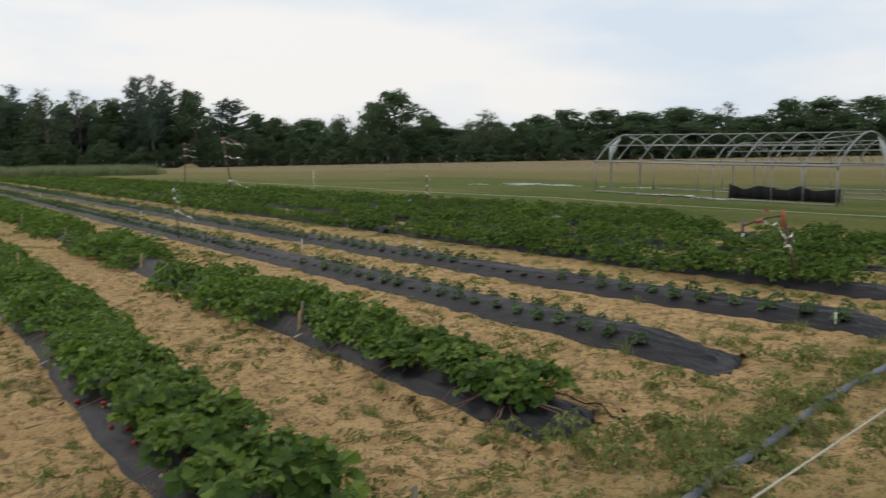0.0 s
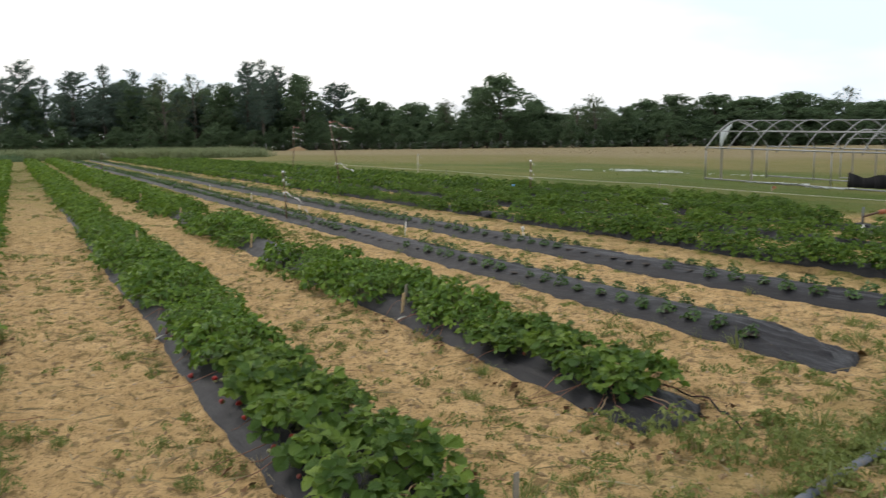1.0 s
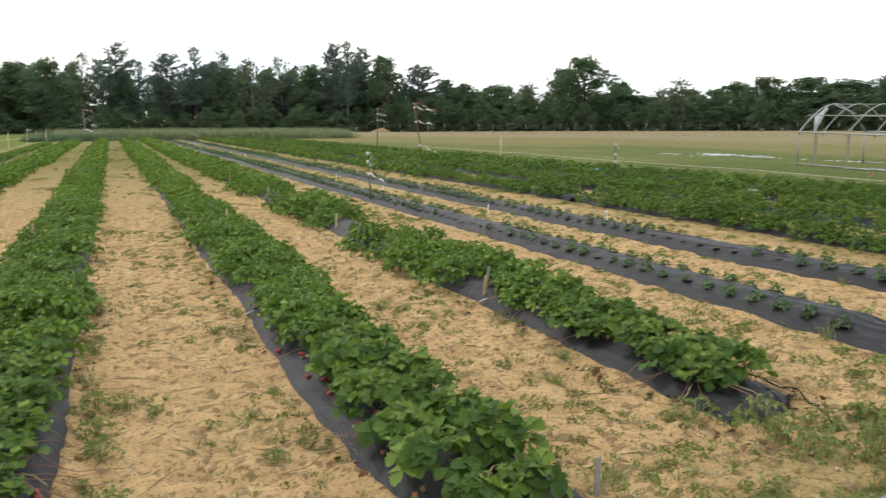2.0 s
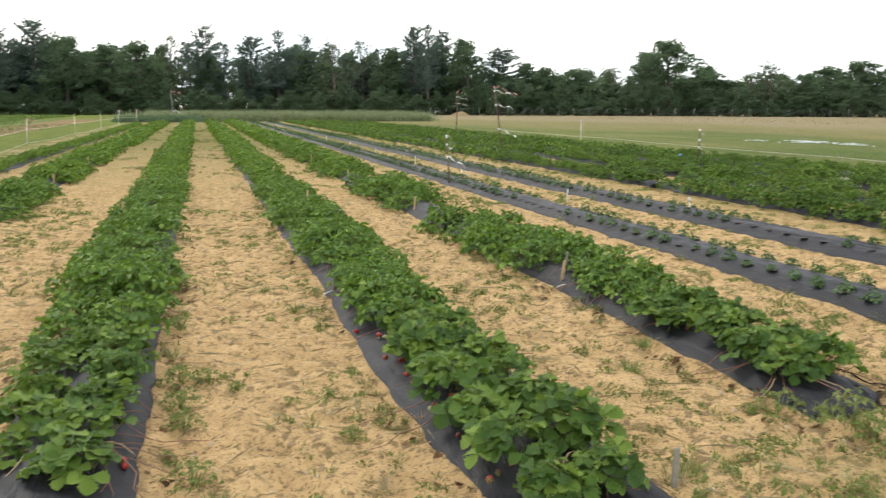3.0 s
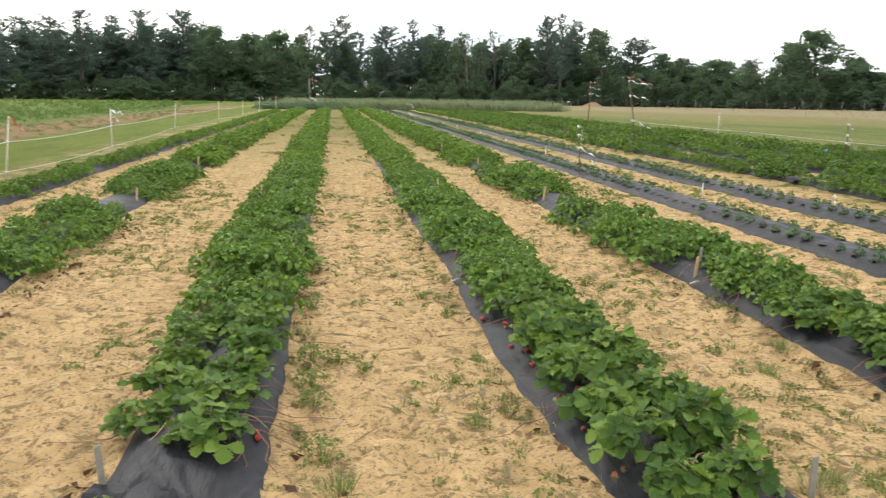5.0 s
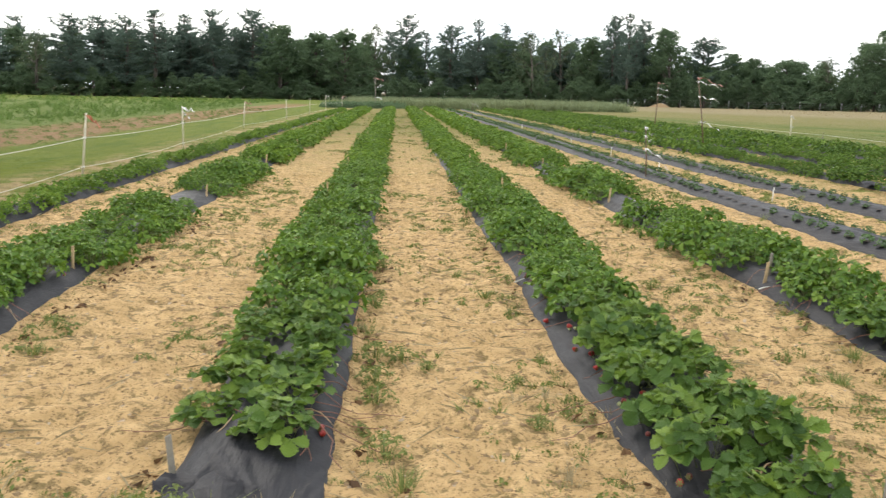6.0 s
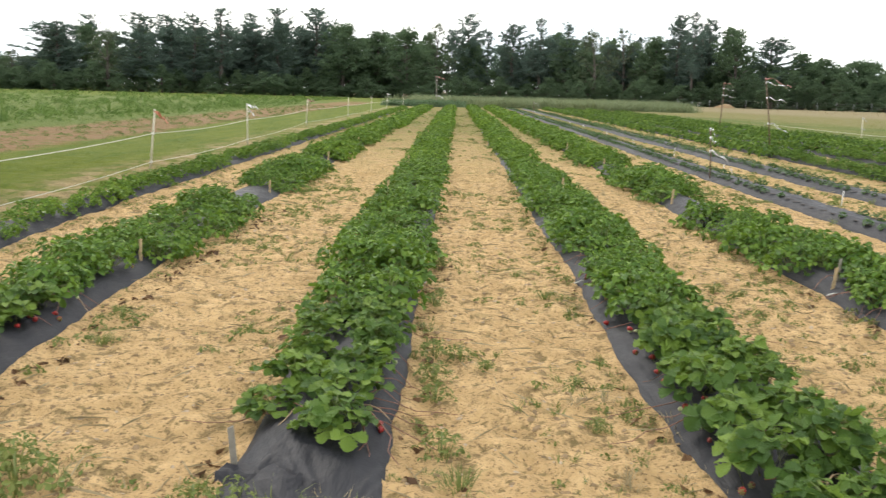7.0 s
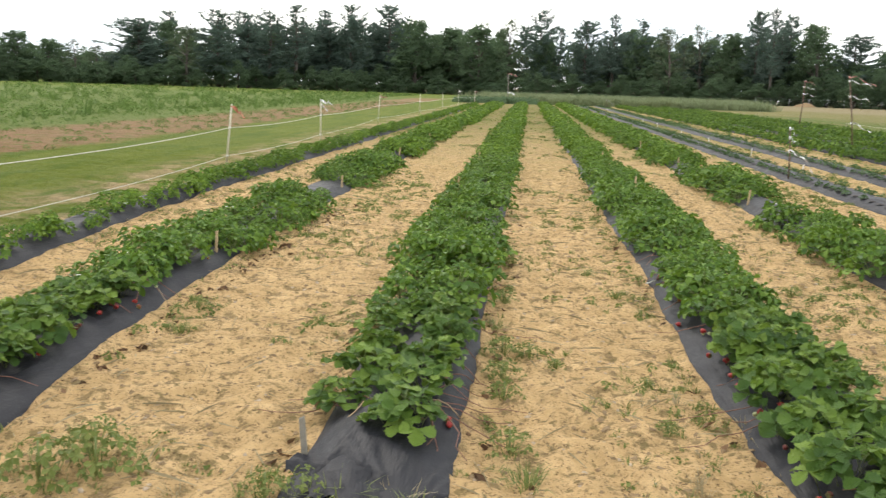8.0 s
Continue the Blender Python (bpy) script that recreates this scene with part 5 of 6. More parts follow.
def bent_mast():
    """A low rod with an orange-wrapped arm and white streamers at the head of an old bed."""
    root = tagged(new("tape_mast"), "low rusty rod with orange-tipped arm and white streamers", "mast", "bird-scare masts")
    root.location = (8.19, 6.08, -0.02)
    vs, fs = tube([(0.10, -0.02, 0), (0.0, 0, 0.45), (-0.10, 0.02, 0.86)], [0.02, 0.018, 0.016], 7)
    part("pole", mesh_from("pole", vs, fs, RUST), root)
    vs, fs = tube([(-0.09, 0.02, 0.82), (-0.26, 0.10, 0.80), (-0.50, 0.22, 0.72)], [0.011, 0.012, 0.011], 7)
    part("arm", mesh_from("arm", vs, fs, RUST), root)
    vs, fs = tube([(-0.10, 0.02, 0.70), (-0.095, 0.02, 0.79), (-0.11, 0.02, 0.88)], [0.02, 0.023, 0.018], 7)
    part("wrap", mesh_from("wrap", vs, fs, ORANGE), root, "orange tape wrap")
    vs, fs = tube([(-0.30, 0.12, 0.775), (-0.36, 0.15, 0.765)], 0.024, 7)
    part("wrap", mesh_from("wrap", vs, fs, ORANGE), root, "orange tape wrap")
    rnd = random.Random(9)
    for a, way, length, sag in (((-0.30, 0.12, 0.77), (0.9, -0.3, 0), 0.32, 0.2), ((-0.1, 0.02, 0.62), (0.9, -0.4, 0), 0.16, 0.05), ((-0.07, 0.02, 0.52), (0.9, -0.4, 0), 0.05, 0.09)):
        vs, fs = ribbon(rnd, a, way, length, 0.03, sag, rnd.uniform(0, 6))
        part("streamer", mesh_from("streamer", vs, fs, TAPE), root, "white streamer")


bent_mast()


# ---- rope fences ----
def rope_between(name, a, b, sag, radius, label):
    pts = []
    a, b = Vector(a), Vector(b)
    for k in range(13):
        u = k / 12
        pts.append(a.lerp(b, u) - Vector((0, 0, sag * 4 * u * (1 - u))))
    vs, fs = tube(pts, radius, 6)
    ob = new(name, mesh_from(name, vs, fs, ROPE))
    return tagged(ob, label, "rope", "fence ropes")


def fence_post(x, y, tall, lean, flag):
    root = tagged(new("fence_post"), "thin off-white rope fence post with fluttering tape" if flag else "thin off-white rope fence post in the grass", "fence post", "rope fence posts")
    root.location = (x, y, -0.03)
    vs, fs = tube([(0, 0, 0), (lean * 0.5, 0, tall * 0.5), (lean, 0, tall)], [0.019, 0.018, 0.017], 8)
    part("post", mesh_from("post", vs, fs, POST_WHITE), root)
    for h in (0.17, 0.67):
        vs, fs = tube([(lean * h / tall - 0.0, 0, h - 0.02), (lean * h / tall, 0, h + 0.02)], 0.024, 8)
        part("insulator", mesh_from("insulator", vs, fs, WHITE), root)
    if flag:
        rnd = random.Random(int(y))
        mat = {"orange": ORANGE, "silver": TAPE, "red": TAPE_RED}[flag]
        vs, fs = ribbon(rnd, (lean, 0, tall - 0.06), (0.95, -0.3, -0.35 if flag == "orange" else 0.0), 0.3 if flag == "orange" else 0.34, 0.07, 0.06, 1.0)
        part("tape", mesh_from("tape", vs, fs, mat), root, flag + " tape streamer")
        if flag != "orange":
            vs, fs = ribbon(rnd, (lean, 0, tall - 0.16), (0.95, -0.3, -0.5), 0.2, 0.04, 0.03, 2.0)
            part("tape", mesh_from("tape", vs, fs, mat), root, flag + " tape streamer")


WEST_POSTS = [(-5.05, 7.0, 0.0, ""), (-5.40, 15.75, 0.11, "orange"), (-5.45, 23.4, 0.0, "silver"), (-6.1, 36.5, 0.06, "red"), (-5.9, 49.0, 0.0, ""), (-5.8, 61.0, 0.0, ""), (-5.7, 73.5, 0.0, "silver"), (-4.6, 77.0, 0.0, "red")]
for (x, y, lean, flag) in WEST_POSTS:
    fence_post(x, y, 1.09 if y < 70 else 1.25, lean, flag)
for p, q in zip(WEST_POSTS, WEST_POSTS[1:]):
    for h, label in ((0.17, "low white fence rope along the grass"), (0.67, "upper white fence rope along the grass")):
        rope_between("fence_rope", (p[0] + p[2] * h / 1.09, p[1], h - 0.03), (q[0] + q[2] * h / 1.09, q[1], h - 0.03), 0.05, 0.0045 if h < 0.4 else 0.006, label)
# the rope at the row ends, which passes close by the camera
rope_between("fence_rope", (0.2, 0.95, 0.66), (7.2, 2.84, 0.66), 0.02, 0.0034, "white braided rope strung across the row ends")
fence_post(7.2, 2.84, 0.95, 0.0, "")
fence_post(0.2, 0.95, 0.75, 0.0, "")
for p, q in (((16.4, 8.0), (17.0, 21.0)), ((17.0, 21.0), (17.3, 36.0)), ((17.3, 36.0), (17.5, 52.0))):
    rope_between("fence_rope", (*p, 0.17), (*q, 0.17), 0.03, 0.006, "low white fence rope across the lawn")
fence_post(16.4, 8.0, 1.0, 0.0, "")
for p in ((17.0, 21.0), (17.3, 36.0), (17.5, 52.0)):
    wooden_stake(*p, 0.26, (0, 0), WOOD_GREY, "short grey stake holding a low rope on grass")


# ---- hoop houses ----
def hoop_house(x, y, turn, length, bays, width, high, hip, label, scraps):
    """A bare tunnel frame: pointed hoops on legs, ridge, side rails, base rail and braces."""
    root = tagged(new("hoop_house"), label, "hoop house", "hoop house frames")
    far = (x - math.sin(radians(turn)) * length, y + math.cos(radians(turn)) * length)
    z0, z1 = float(ground_height(np.array(x), np.array(y))), float(ground_height(np.array(far[0]), np.array(far[1])))
    root.location, root.rotation_euler = (x, y, z0 - 0.02), (math.atan2(z1 - z0, length), 0, radians(turn))
    r = 0.022

    def arch(py, rad):
        pts = [(0, py, hip - 0.1), (0, py, hip)]
        for k in range(1, 7):
            u = k / 7
            pts.append((width / 2 * u, py, hip + (high - hip) * (1 - (1 - u) ** 1.8)))
        pts.append((width / 2, py, high))
        pts += [(width - p[0], p[1], p[2]) for p in pts[-2::-1]]
        return tube(pts, rad, 6)

    for k in range(bays + 1):
        vs, fs = arch(length * k / bays, r * (1.5 if k in (0, bays) else 1.0))
        part("hoop", mesh_from("hoop", vs, fs, STEEL), root)
    for px, stands in ((0.0, (0, 1, 2, 4, bays)), (width, (0, 3, 7, bays))):
        for k in stands:
            vs, fs = tube([(px, length * k / bays, 0), (px, length * k / bays, hip)], r * (1.2 if k in (0, bays) else 0.85), 6)
            part("leg", mesh_from("leg", vs, fs, STEEL), root)

    def rail(px, pz, rad, name="rail"):
        vs, fs = tube([(px, 0, pz), (px, length / 2, pz - 0.015), (px, length, pz)], rad, 6)
        part(name, mesh_from(name, vs, fs, STEEL), root)

    rail(width / 2, high - 0.01, r * 0.85, "ridge")
    for px in (-0.035, width + 0.035):
        rail(px, hip, r * 1.25)
        rail(px, 0.07, r * 1.2, "base_rail")
    for px in (width * 0.12, width * 0.88):
        rail(px, hip + (high - hip) * 0.60, r * 0.8)
    for s in (0, 1):
        y0, y1 = (0, length / bays * 1.7) if s == 0 else (length, length - length / bays * 1.7)
        vs, fs = tube([(width * 0.2, y1, hip + (high - hip) * 0.66), (width * 0.5, y0, high - 0.03)], r * 0.8, 5)
        part("brace", mesh_from("brace", vs, fs, STEEL), root)
    for px in (width * 0.25, width * 0.75):
        vs, fs = box(px, length, hip / 2, 0.09, 0.05, hip + 0.2, 0.008)
        part("end_post", mesh_from("end_post", vs, fs, WOOD_GREY, False), root)
    for py, flip in scraps:
        # torn plastic left hanging in the end arch
        vs, fs = [], []
        for k in range(7):
            u = k / 6
            for s in (0, 1):
                xx = width * (0.2 + 0.18 * u)
                zz = hip + (high - hip) * (0.55 + 0.36 * u) - s * (0.55 * (1 - u) + 0.12 + 0.05 * math.sin(k * 2.3))
                vs += [Vector((xx if not flip else width - xx, py + 0.012 * math.sin(k * 1.7 + s), zz)), Vector((xx if not flip else width - xx, py + 0.012 * math.sin(k * 1.7 + s) + 0.004, zz))]
        for k in range(6):
            a, b = 4 * k, 4 * k + 4
            fs += [(a, a + 2, b + 2, b), (a + 1, b + 1, b + 3, a + 3), (a, b, b + 1, a + 1), (a + 2, a + 3, b + 3, b + 2)]
        part("plastic_scrap", mesh_from("plastic_scrap", vs, fs, SHEET), root, "torn white plastic scrap")
    return root


hoop_house(23.5, 16.05, 1.3, 10.1, 9, 3.1, 2.2, 1.2, "bare galvanised hoop house frame standing on grass", [(0.0, True), (10.05, False)])
hoop_house(33.6, 18.7, 1.3, 10.1, 9, 3.1, 2.2, 1.2, "second bare hoop house frame behind the first", [])


def black_drape():
    """Black cloth hung over a low rail inside the hoop house."""
    root = tagged(new("cloth_rail"), "low rail draped with sagging black cloth", "covered rail")
    a, b = Vector((23.75, 20.2, -0.12)), Vector((24.05, 16.3, -0.17))
    d = (b - a).normalized()
    side = Vector((-d.y, d.x, 0))
    n = 60
    L = (b - a).length
    vs, fs = [], []
    for k in range(n + 1):
        u = k / n
        top = 0.47 - 0.11 * abs(math.sin(u * 9.42)) ** 1.5 + 0.02 * math.sin(u * 31)
        for s, z in ((0.012, 0.03), (0.016, top * 0.5), (0.008, top), (-0.008, top), (-0.016, top * 0.5), (-0.012, 0.03)):
            fold = (0.035 * math.sin(u * 60 + z * 3) + 0.025 * math.sin(u * 137 + z * 5)) * (1.3 - z)
            vs.append(a + d * L * u + side * (s + fold) + Vector((0, 0, z)))
    for k in range(n):
        for s in range(6):
            q = (s + 1) % 6
            fs.append((k * 6 + s, k * 6 + q, k * 6 + 6 + q, k * 6 + 6 + s))
    fs += [tuple(range(5, -1, -1)), tuple(range(n * 6, n * 6 + 6))]
    part("cloth", mesh_from("cloth", vs, fs, BLACK_CLOTH), root)
    for u in (0.0, 0.33, 0.67, 1.0):
        p = a + d * L * u + side * 0.12
        vs, fs = box(p.x, p.y, p.z + 0.24, 0.06, 0.06, 0.52, 0.008)
        part("post", mesh_from("post", vs, fs, RUST if u == 0 else WOOD_GREY, False), root)


black_drape()


def pale_sheets():
    """Flattened plastic sheets with crumpled edges on the lawn."""
    rnd = random.Random(2)
    for cx, cy, sx, sy, turn in ((23.3, 22.6, 0.4, 2.6, 2), (22.6, 19.9, 0.3, 1.4, 10)):
        nx, ny = 8, 26
        vs, fs = [], []
        for j in range(ny + 1):
            for i in range(nx + 1):
                u, v = i / nx - 0.5, j / ny - 0.5
                e = 1 + 0.22 * math.sin(v * 23 + cx) + 0.1 * rnd.uniform(-1, 1)
                vs.append(Vector((u * sx * e, v * sy + 0.1 * rnd.uniform(-1, 1), 0.03 + 0.05 * rnd.random() * (0.5 + abs(u)))))
        for j in range(ny):
            for i in range(nx):
                if rnd.random() < 0.45 + 0.4 * math.sin(i * 1.9 + cx) * math.sin(j * 0.8 + cy):
                    continue
                a = j * (nx + 1) + i
                fs.append((a, a + 1, a + nx + 2, a + nx + 1))
        ob = new("plastic_sheet", mesh_from("plastic_sheet", vs, fs, SHEET))
        tagged(ob, "crumpled pale plastic sheet lying on the lawn", "plastic sheet", "sheets on the lawn")
        ob.location, ob.rotation_euler = (cx, cy, float(ground_height(np.array(cx), np.array(cy)))), (0, 0, radians(turn))


pale_sheets()


def plastic_scraps():
    """Torn scraps of pale film scattered over a strip of the lawn."""
    rnd, nrnd = random.Random(52), np.random.RandomState(52)
    temps = []
    for _ in range(4):
        ring = [(rnd.uniform(0.5, 1.0) * math.cos(k * 0.9), rnd.uniform(0.3, 0.7) * math.sin(k * 0.9), rnd.uniform(0.0, 0.12)) for k in range(7)]
        temps.append((np.array([(0, 0, 0.16)] + ring), np.array([(0, 1 + k, 1 + (k + 1) % 7) for k in range(7)])))
    cut = [[] for _ in temps]
    while sum(map(len, cut)) < 200:
        u = rnd.random()
        x, y = 25.5 + 5.0 * u + rnd.gauss(0, 0.7), 36.2 - 5.5 * u + rnd.gauss(0, 0.5)
        if float(vnoise(np.array(x), np.array(y), 0.8, 1)) > rnd.uniform(-0.1, 0.5):
            cut[rnd.randrange(4)].append((x, y, float(ground_height(np.array(x), np.array(y))) + 0.01, rnd.uniform(0.06, 0.18)))
    v, f = stack([scatter(t, p, nrnd) for t, p in zip(temps, cut)])
    bulk("plastic_scraps", v, f, SHEET, None, False, "torn scraps of pale plastic scattered on grass", "plastic scraps")


plastic_scraps()


# ---- hoses and oddments ----
def flat_hose():
    pts = [(2.6, 2.48), (2.98, 2.61), (3.3, 2.72), (3.61, 2.82), (3.93, 2.92), (4.4, 3.09), (4.89, 3.25), (5.3, 3.35), (5.73, 3.46), (6.6, 3.75), (7.6, 4.05), (9.0, 4.5)]
    vs, fs = [], []
    prof = [(-0.026, 0.0), (-0.024, 0.013), (-0.010, 0.021), (0.010, 0.021), (0.024, 0.013), (0.026, 0.0)]
    dense = []
    for k in range(len(pts) - 1):
        for s in range(5):
            u = s / 5
            dense.append((pts[k][0] * (1 - u) + pts[k + 1][0] * u, pts[k][1] * (1 - u) + pts[k + 1][1] * u))
    for k, p in enumerate(dense):
        q = dense[min(k + 1, len(dense) - 1)]
        o = dense[max(k - 1, 0)]
        d = Vector((q[0] - o[0], q[1] - o[1], 0)).normalized()
        s = Vector((-d.y, d.x, 0))
        fat = 1 + 0.06 * math.sin(k * 0.9) + 0.04 * math.sin(k * 2.3)
        g = 0.012
        for a, z in prof:
            vs.append(Vector((p[0], p[1], g)) + s * a * fat + Vector((0, 0, z * (1.5 - 0.5 * fat))))
    m = len(prof)
    for k in range(len(dense) - 1):
        for s in range(m - 1):
            fs.append((k * m + s, k * m + s + 1, (k + 1) * m + s + 1, (k + 1) * m + s))
    ob = new("layflat_hose", mesh_from("layflat_hose", vs, fs, HOSE))
    tagged(ob, "grey-blue layflat irrigation hose lying across row ends", "hose")


flat_hose()


def drip_line(name, pts, radius, label):
    path = []
    for k in range(len(pts) - 1):
        for s in range(4):
            u = s / 4
            x, y = pts[k][0] * (1 - u) + pts[k + 1][0] * u, pts[k][1] * (1 - u) + pts[k + 1][1] * u
            path.append((x, y, float(ground_height(np.array(x), np.array(y))) + 0.012 + pts[k][2] * (1 - u) + pts[k + 1][2] * u))
    vs, fs = tube(path, radius, 6)
    tagged(new(name, mesh_from(name, vs, fs, BLACK_CLOTH)), label, "tube", "drip tubes")


drip_line("drip_tube", [(3.40, 4.30, 0.05), (3.52, 4.12, 0.03), (3.54, 3.85, 0.01), (3.43, 3.56, 0), (3.35, 3.3, 0)], 0.005, "thin black drip tube from bed to hose")
drip_line("drip_tube", [(3.30, 4.15, 0.06), (3.42, 3.95, 0.03), (3.40, 3.75, 0.01), (3.30, 3.6, 0.0)], 0.004, "thin black drip tube looped at bed end")


def runners():
    """Reddish runners trailing over film and sand from the nearest plants."""
    rnd = random.Random(19)
    pieces, dead = [], []
    for cx, y0 in ((-2.82, 3.2), (-0.58, 3.75), (1.30, 3.15), (3.14, 4.0)):
        for k in range(34):
            side = rnd.choice((-1, 1))
            y = y0 + (rnd.random() ** 1.5) * 5 if k > 5 else y0 + rnd.uniform(-0.05, 0.12)
            x = cx + side * rnd.uniform(0.1, 0.2)
            a = (0 if side > 0 else math.pi) + rnd.uniform(-0.9, 0.9)
            if k <= 5:
                a = rnd.uniform(-2.6, -0.5)
            L = rnd.uniform(0.2, 0.55)
            pts = []
            bend = rnd.uniform(-0.06, 0.06)
            for s in range(6):
                u = s / 5
                px, py = x + math.cos(a) * L * u, y + math.sin(a) * L * u
                a += rnd.uniform(-0.12, 0.12) + bend
                g = max(float(ground_height(np.array(px), np.array(py))), 0.012 + film_top(cx, 0.72, px, py, y0 - 0.5))
                pts.append((px, py, g + 0.01 + 0.05 * math.sin(math.pi * u) * (1 - u)))
            pieces.append(tube(pts, [0.0026, 0.0025, 0.0024, 0.0022, 0.002, 0.0015] if k > 5 else [0.0034, 0.0033, 0.003, 0.0028, 0.0024, 0.002], 4, False))
            if k in (0, 2, 9):
                dead.append(pieces.pop())
    vs, fs = join(dead)
    tagged(new("dead_stalks", mesh_from("dead_stalks", vs, fs, DEAD_STALK)), "bent straw-coloured dead stalks at the row ends", "stalks", "", "stuff")
    vs, fs = join(pieces)
    tagged(new("runners", mesh_from("runners", vs, fs, STEM)), "reddish strawberry runners trailing over film and sand", "runners", "", "stuff")


runners()


def white_clip(x, y, turn, length=0.16, lift=0.0):
    vs, fs = tube([(-length / 2, 0, 0.02), (0, 0, 0.026), (length / 2, 0, 0.018)], 0.006, 6)
    ob = new("white_clip", mesh_from("white_clip", vs, fs, WHITE))
    tagged(ob, "short white plastic rod lying at the film's edge", "rod", "white rods")
    ob.location, ob.rotation_euler = (x, y, max(0.0, float(ground_height(np.array(x), np.array(y)))) + lift), (0, 0, radians(turn))


white_clip(0.99, 6.98, 50, 0.22, 0.03)
white_clip(2.86, 6.72, 35, 0.17, 0.04)
white_clip(3.17, 11.85, 10, 0.24, 0.12)
white_clip(-0.30, 6.95, -35, 0.14)
white_clip(-0.28, 6.75, 60, 0.08)


def weed_clump(x, y, scale, kind, label):
    rnd = random.Random(int(x * 50 + y * 70))
    root = tagged(new("weed"), label, "weed", "weeds in the aisles")
    root.location = (x, y, float(ground_height(np.array(x), np.array(y))) - 0.003)
    if kind == "leafy":
        blades, stalks = plant_leaves(rnd, 44, 0.08 * scale, 0.075 * scale, 0.013 * scale, False)
        v, f = grass_tuft(rnd, 26, 0.07 * scale, 0.05 * scale, 0.0028, 1.5)
        blades = join([blades, ([Vector(p) for p in v], [tuple(int(i) for i in t) for t in f])])
        tagged(part("foliage", mesh_from("foliage", blades[0], blades[1], WEED_LEAF, False), root), kind="stuff")
        vs, fs = tube([(0, 0, 0), (0, 0, 0.07 * scale)], [0.006, 0.004], 5)
        part("stem", mesh_from("stem", vs, fs, PETIOLE), root)
    else:
        v, f = grass_tuft(rnd, 60, 0.075 * scale, 0.07 * scale, 0.003, 1.7)
        tagged(part("tuft", mesh_from("tuft", [Vector(p) for p in v], [tuple(int(i) for i in t) for t in f], WEED_LEAF if kind == "grass" else DRY_GRASS, False), root), kind="stuff")


for wx, wy, ws, wk in ((-0.06, 3.55, 1.5, "leafy"), (-0.13, 4.95, 1.5, "leafy"), (0.02, 4.92, 1.2, "leafy"), (-0.12, 4.55, 1.5, "leafy"), (0.16, 4.75, 0.8, "leafy"), (0.02, 3.3, 1.3, "grass"), (-0.1, 4.2, 1.2, "leafy"), (-0.16, 6.1, 1.3, "leafy"), (-0.12, 7.6, 1.3, "leafy"),
                       (0.64, 3.9, 0.8, "leafy"), (0.62, 4.5, 0.7, "leafy"), (2.04, 7.0, 1.1, "leafy"), (2.24, 6.95, 0.8, "leafy"), (0.66, 6.5, 1.1, "grass"), (0.50, 7.3, 0.9, "grass"),
                       (2.75, 3.7, 2.0, "leafy"), (2.95, 3.25, 1.7, "leafy"), (3.3, 3.05, 1.8, "grass"), (-1.78, 2.98, 2.3, "leafy"), (-1.60, 3.06, 2.4, "leafy"), (-1.68, 3.22, 1.9, "leafy"), (-2.28, 3.12, 1.9, "leafy"), (-0.80, 3.02, 1.6, "leafy"), (-0.66, 3.0, 1.8, "grass"), (-0.95, 3.05, 1.3, "leafy"),
                       (-0.35, 2.85, 1.5, "grass"), (1.9, 3.15, 1.5, "grass"), (2.4, 4.6, 1.1, "grass"), (2.7, 5.0, 1.2, "grass"), (-2.15, 5.6, 1.1, "leafy"), (-2.08, 5.1, 1.1, "grass"),
                       (1.02, 4.5, 1.2, "dry"), (0.98, 3.9, 1.4, "dry"), (1.05, 3.35, 1.6, "dry"), (-0.45, 3.0, 1.5, "dry"), (5.6, 3.9, 1.6, "leafy"), (5.0, 3.75, 1.3, "grass"),
                       (4.4, 3.3, 1.5, "leafy"), (3.8, 3.3, 1.6, "grass"), (4.2, 2.9, 1.3, "leafy"), (2.96, 3.42, 2.2, "leafy"), (3.0, 3.06, 1.9, "leafy"), (3.36, 3.05, 2.0, "leafy"), (3.58, 2.92, 2.1, "leafy"), (3.97, 2.97, 2.0, "leafy"), (3.22, 2.76, 2.2, "leafy"), (3.32, 3.42, 1.6, "leafy"), (4.7, 3.55, 1.8, "leafy"), (5.5, 3.94, 1.7, "leafy"), (3.1, 2.62, 1.8, "leafy"), (4.55, 3.2, 1.7, "leafy"), (5.2, 3.3, 1.8, "leafy"), (6.3, 4.6, 1.5, "grass"), (-0.18, 3.9, 0.8, "leafy"), (-0.2, 5.5, 1.1, "grass")):
    weed_clump(wx, wy, ws, wk, {"leafy": "green broad-leaved weed growing in sandy aisle", "grass": "tuft of green grass growing in sandy aisle", "dry": "wispy dry grass tuft at the film's edge"}[wk])


def blue_scrap():
    vs, fs = [], []
    for k in range(6):
        a = k * math.pi / 3
        vs += [Vector((0.09 * math.cos(a), 0.07 * math.sin(a), 0.0)), Vector((0.07 * math.cos(a + 0.3), 0.06 * math.sin(a + 0.3), 0.12 + 0.03 * math.sin(3 * a)))]
    for k in range(6):
        q = (k + 1) % 6
        fs.append((2 * k, 2 * q, 2 * q + 1, 2 * k + 1))
    fs += [tuple(range(10, -1, -2)), tuple(range(1, 12, 2))]
    ob = new("blue_bucket", mesh_from("blue_bucket", vs, fs, BLUE))
    tagged(ob, "small blue plastic tub among strawberry foliage", "tub")
    ob.location, ob.scale = (12.1, 21.0, 0.25), (0.6, 0.6, 0.55)


blue_scrap()


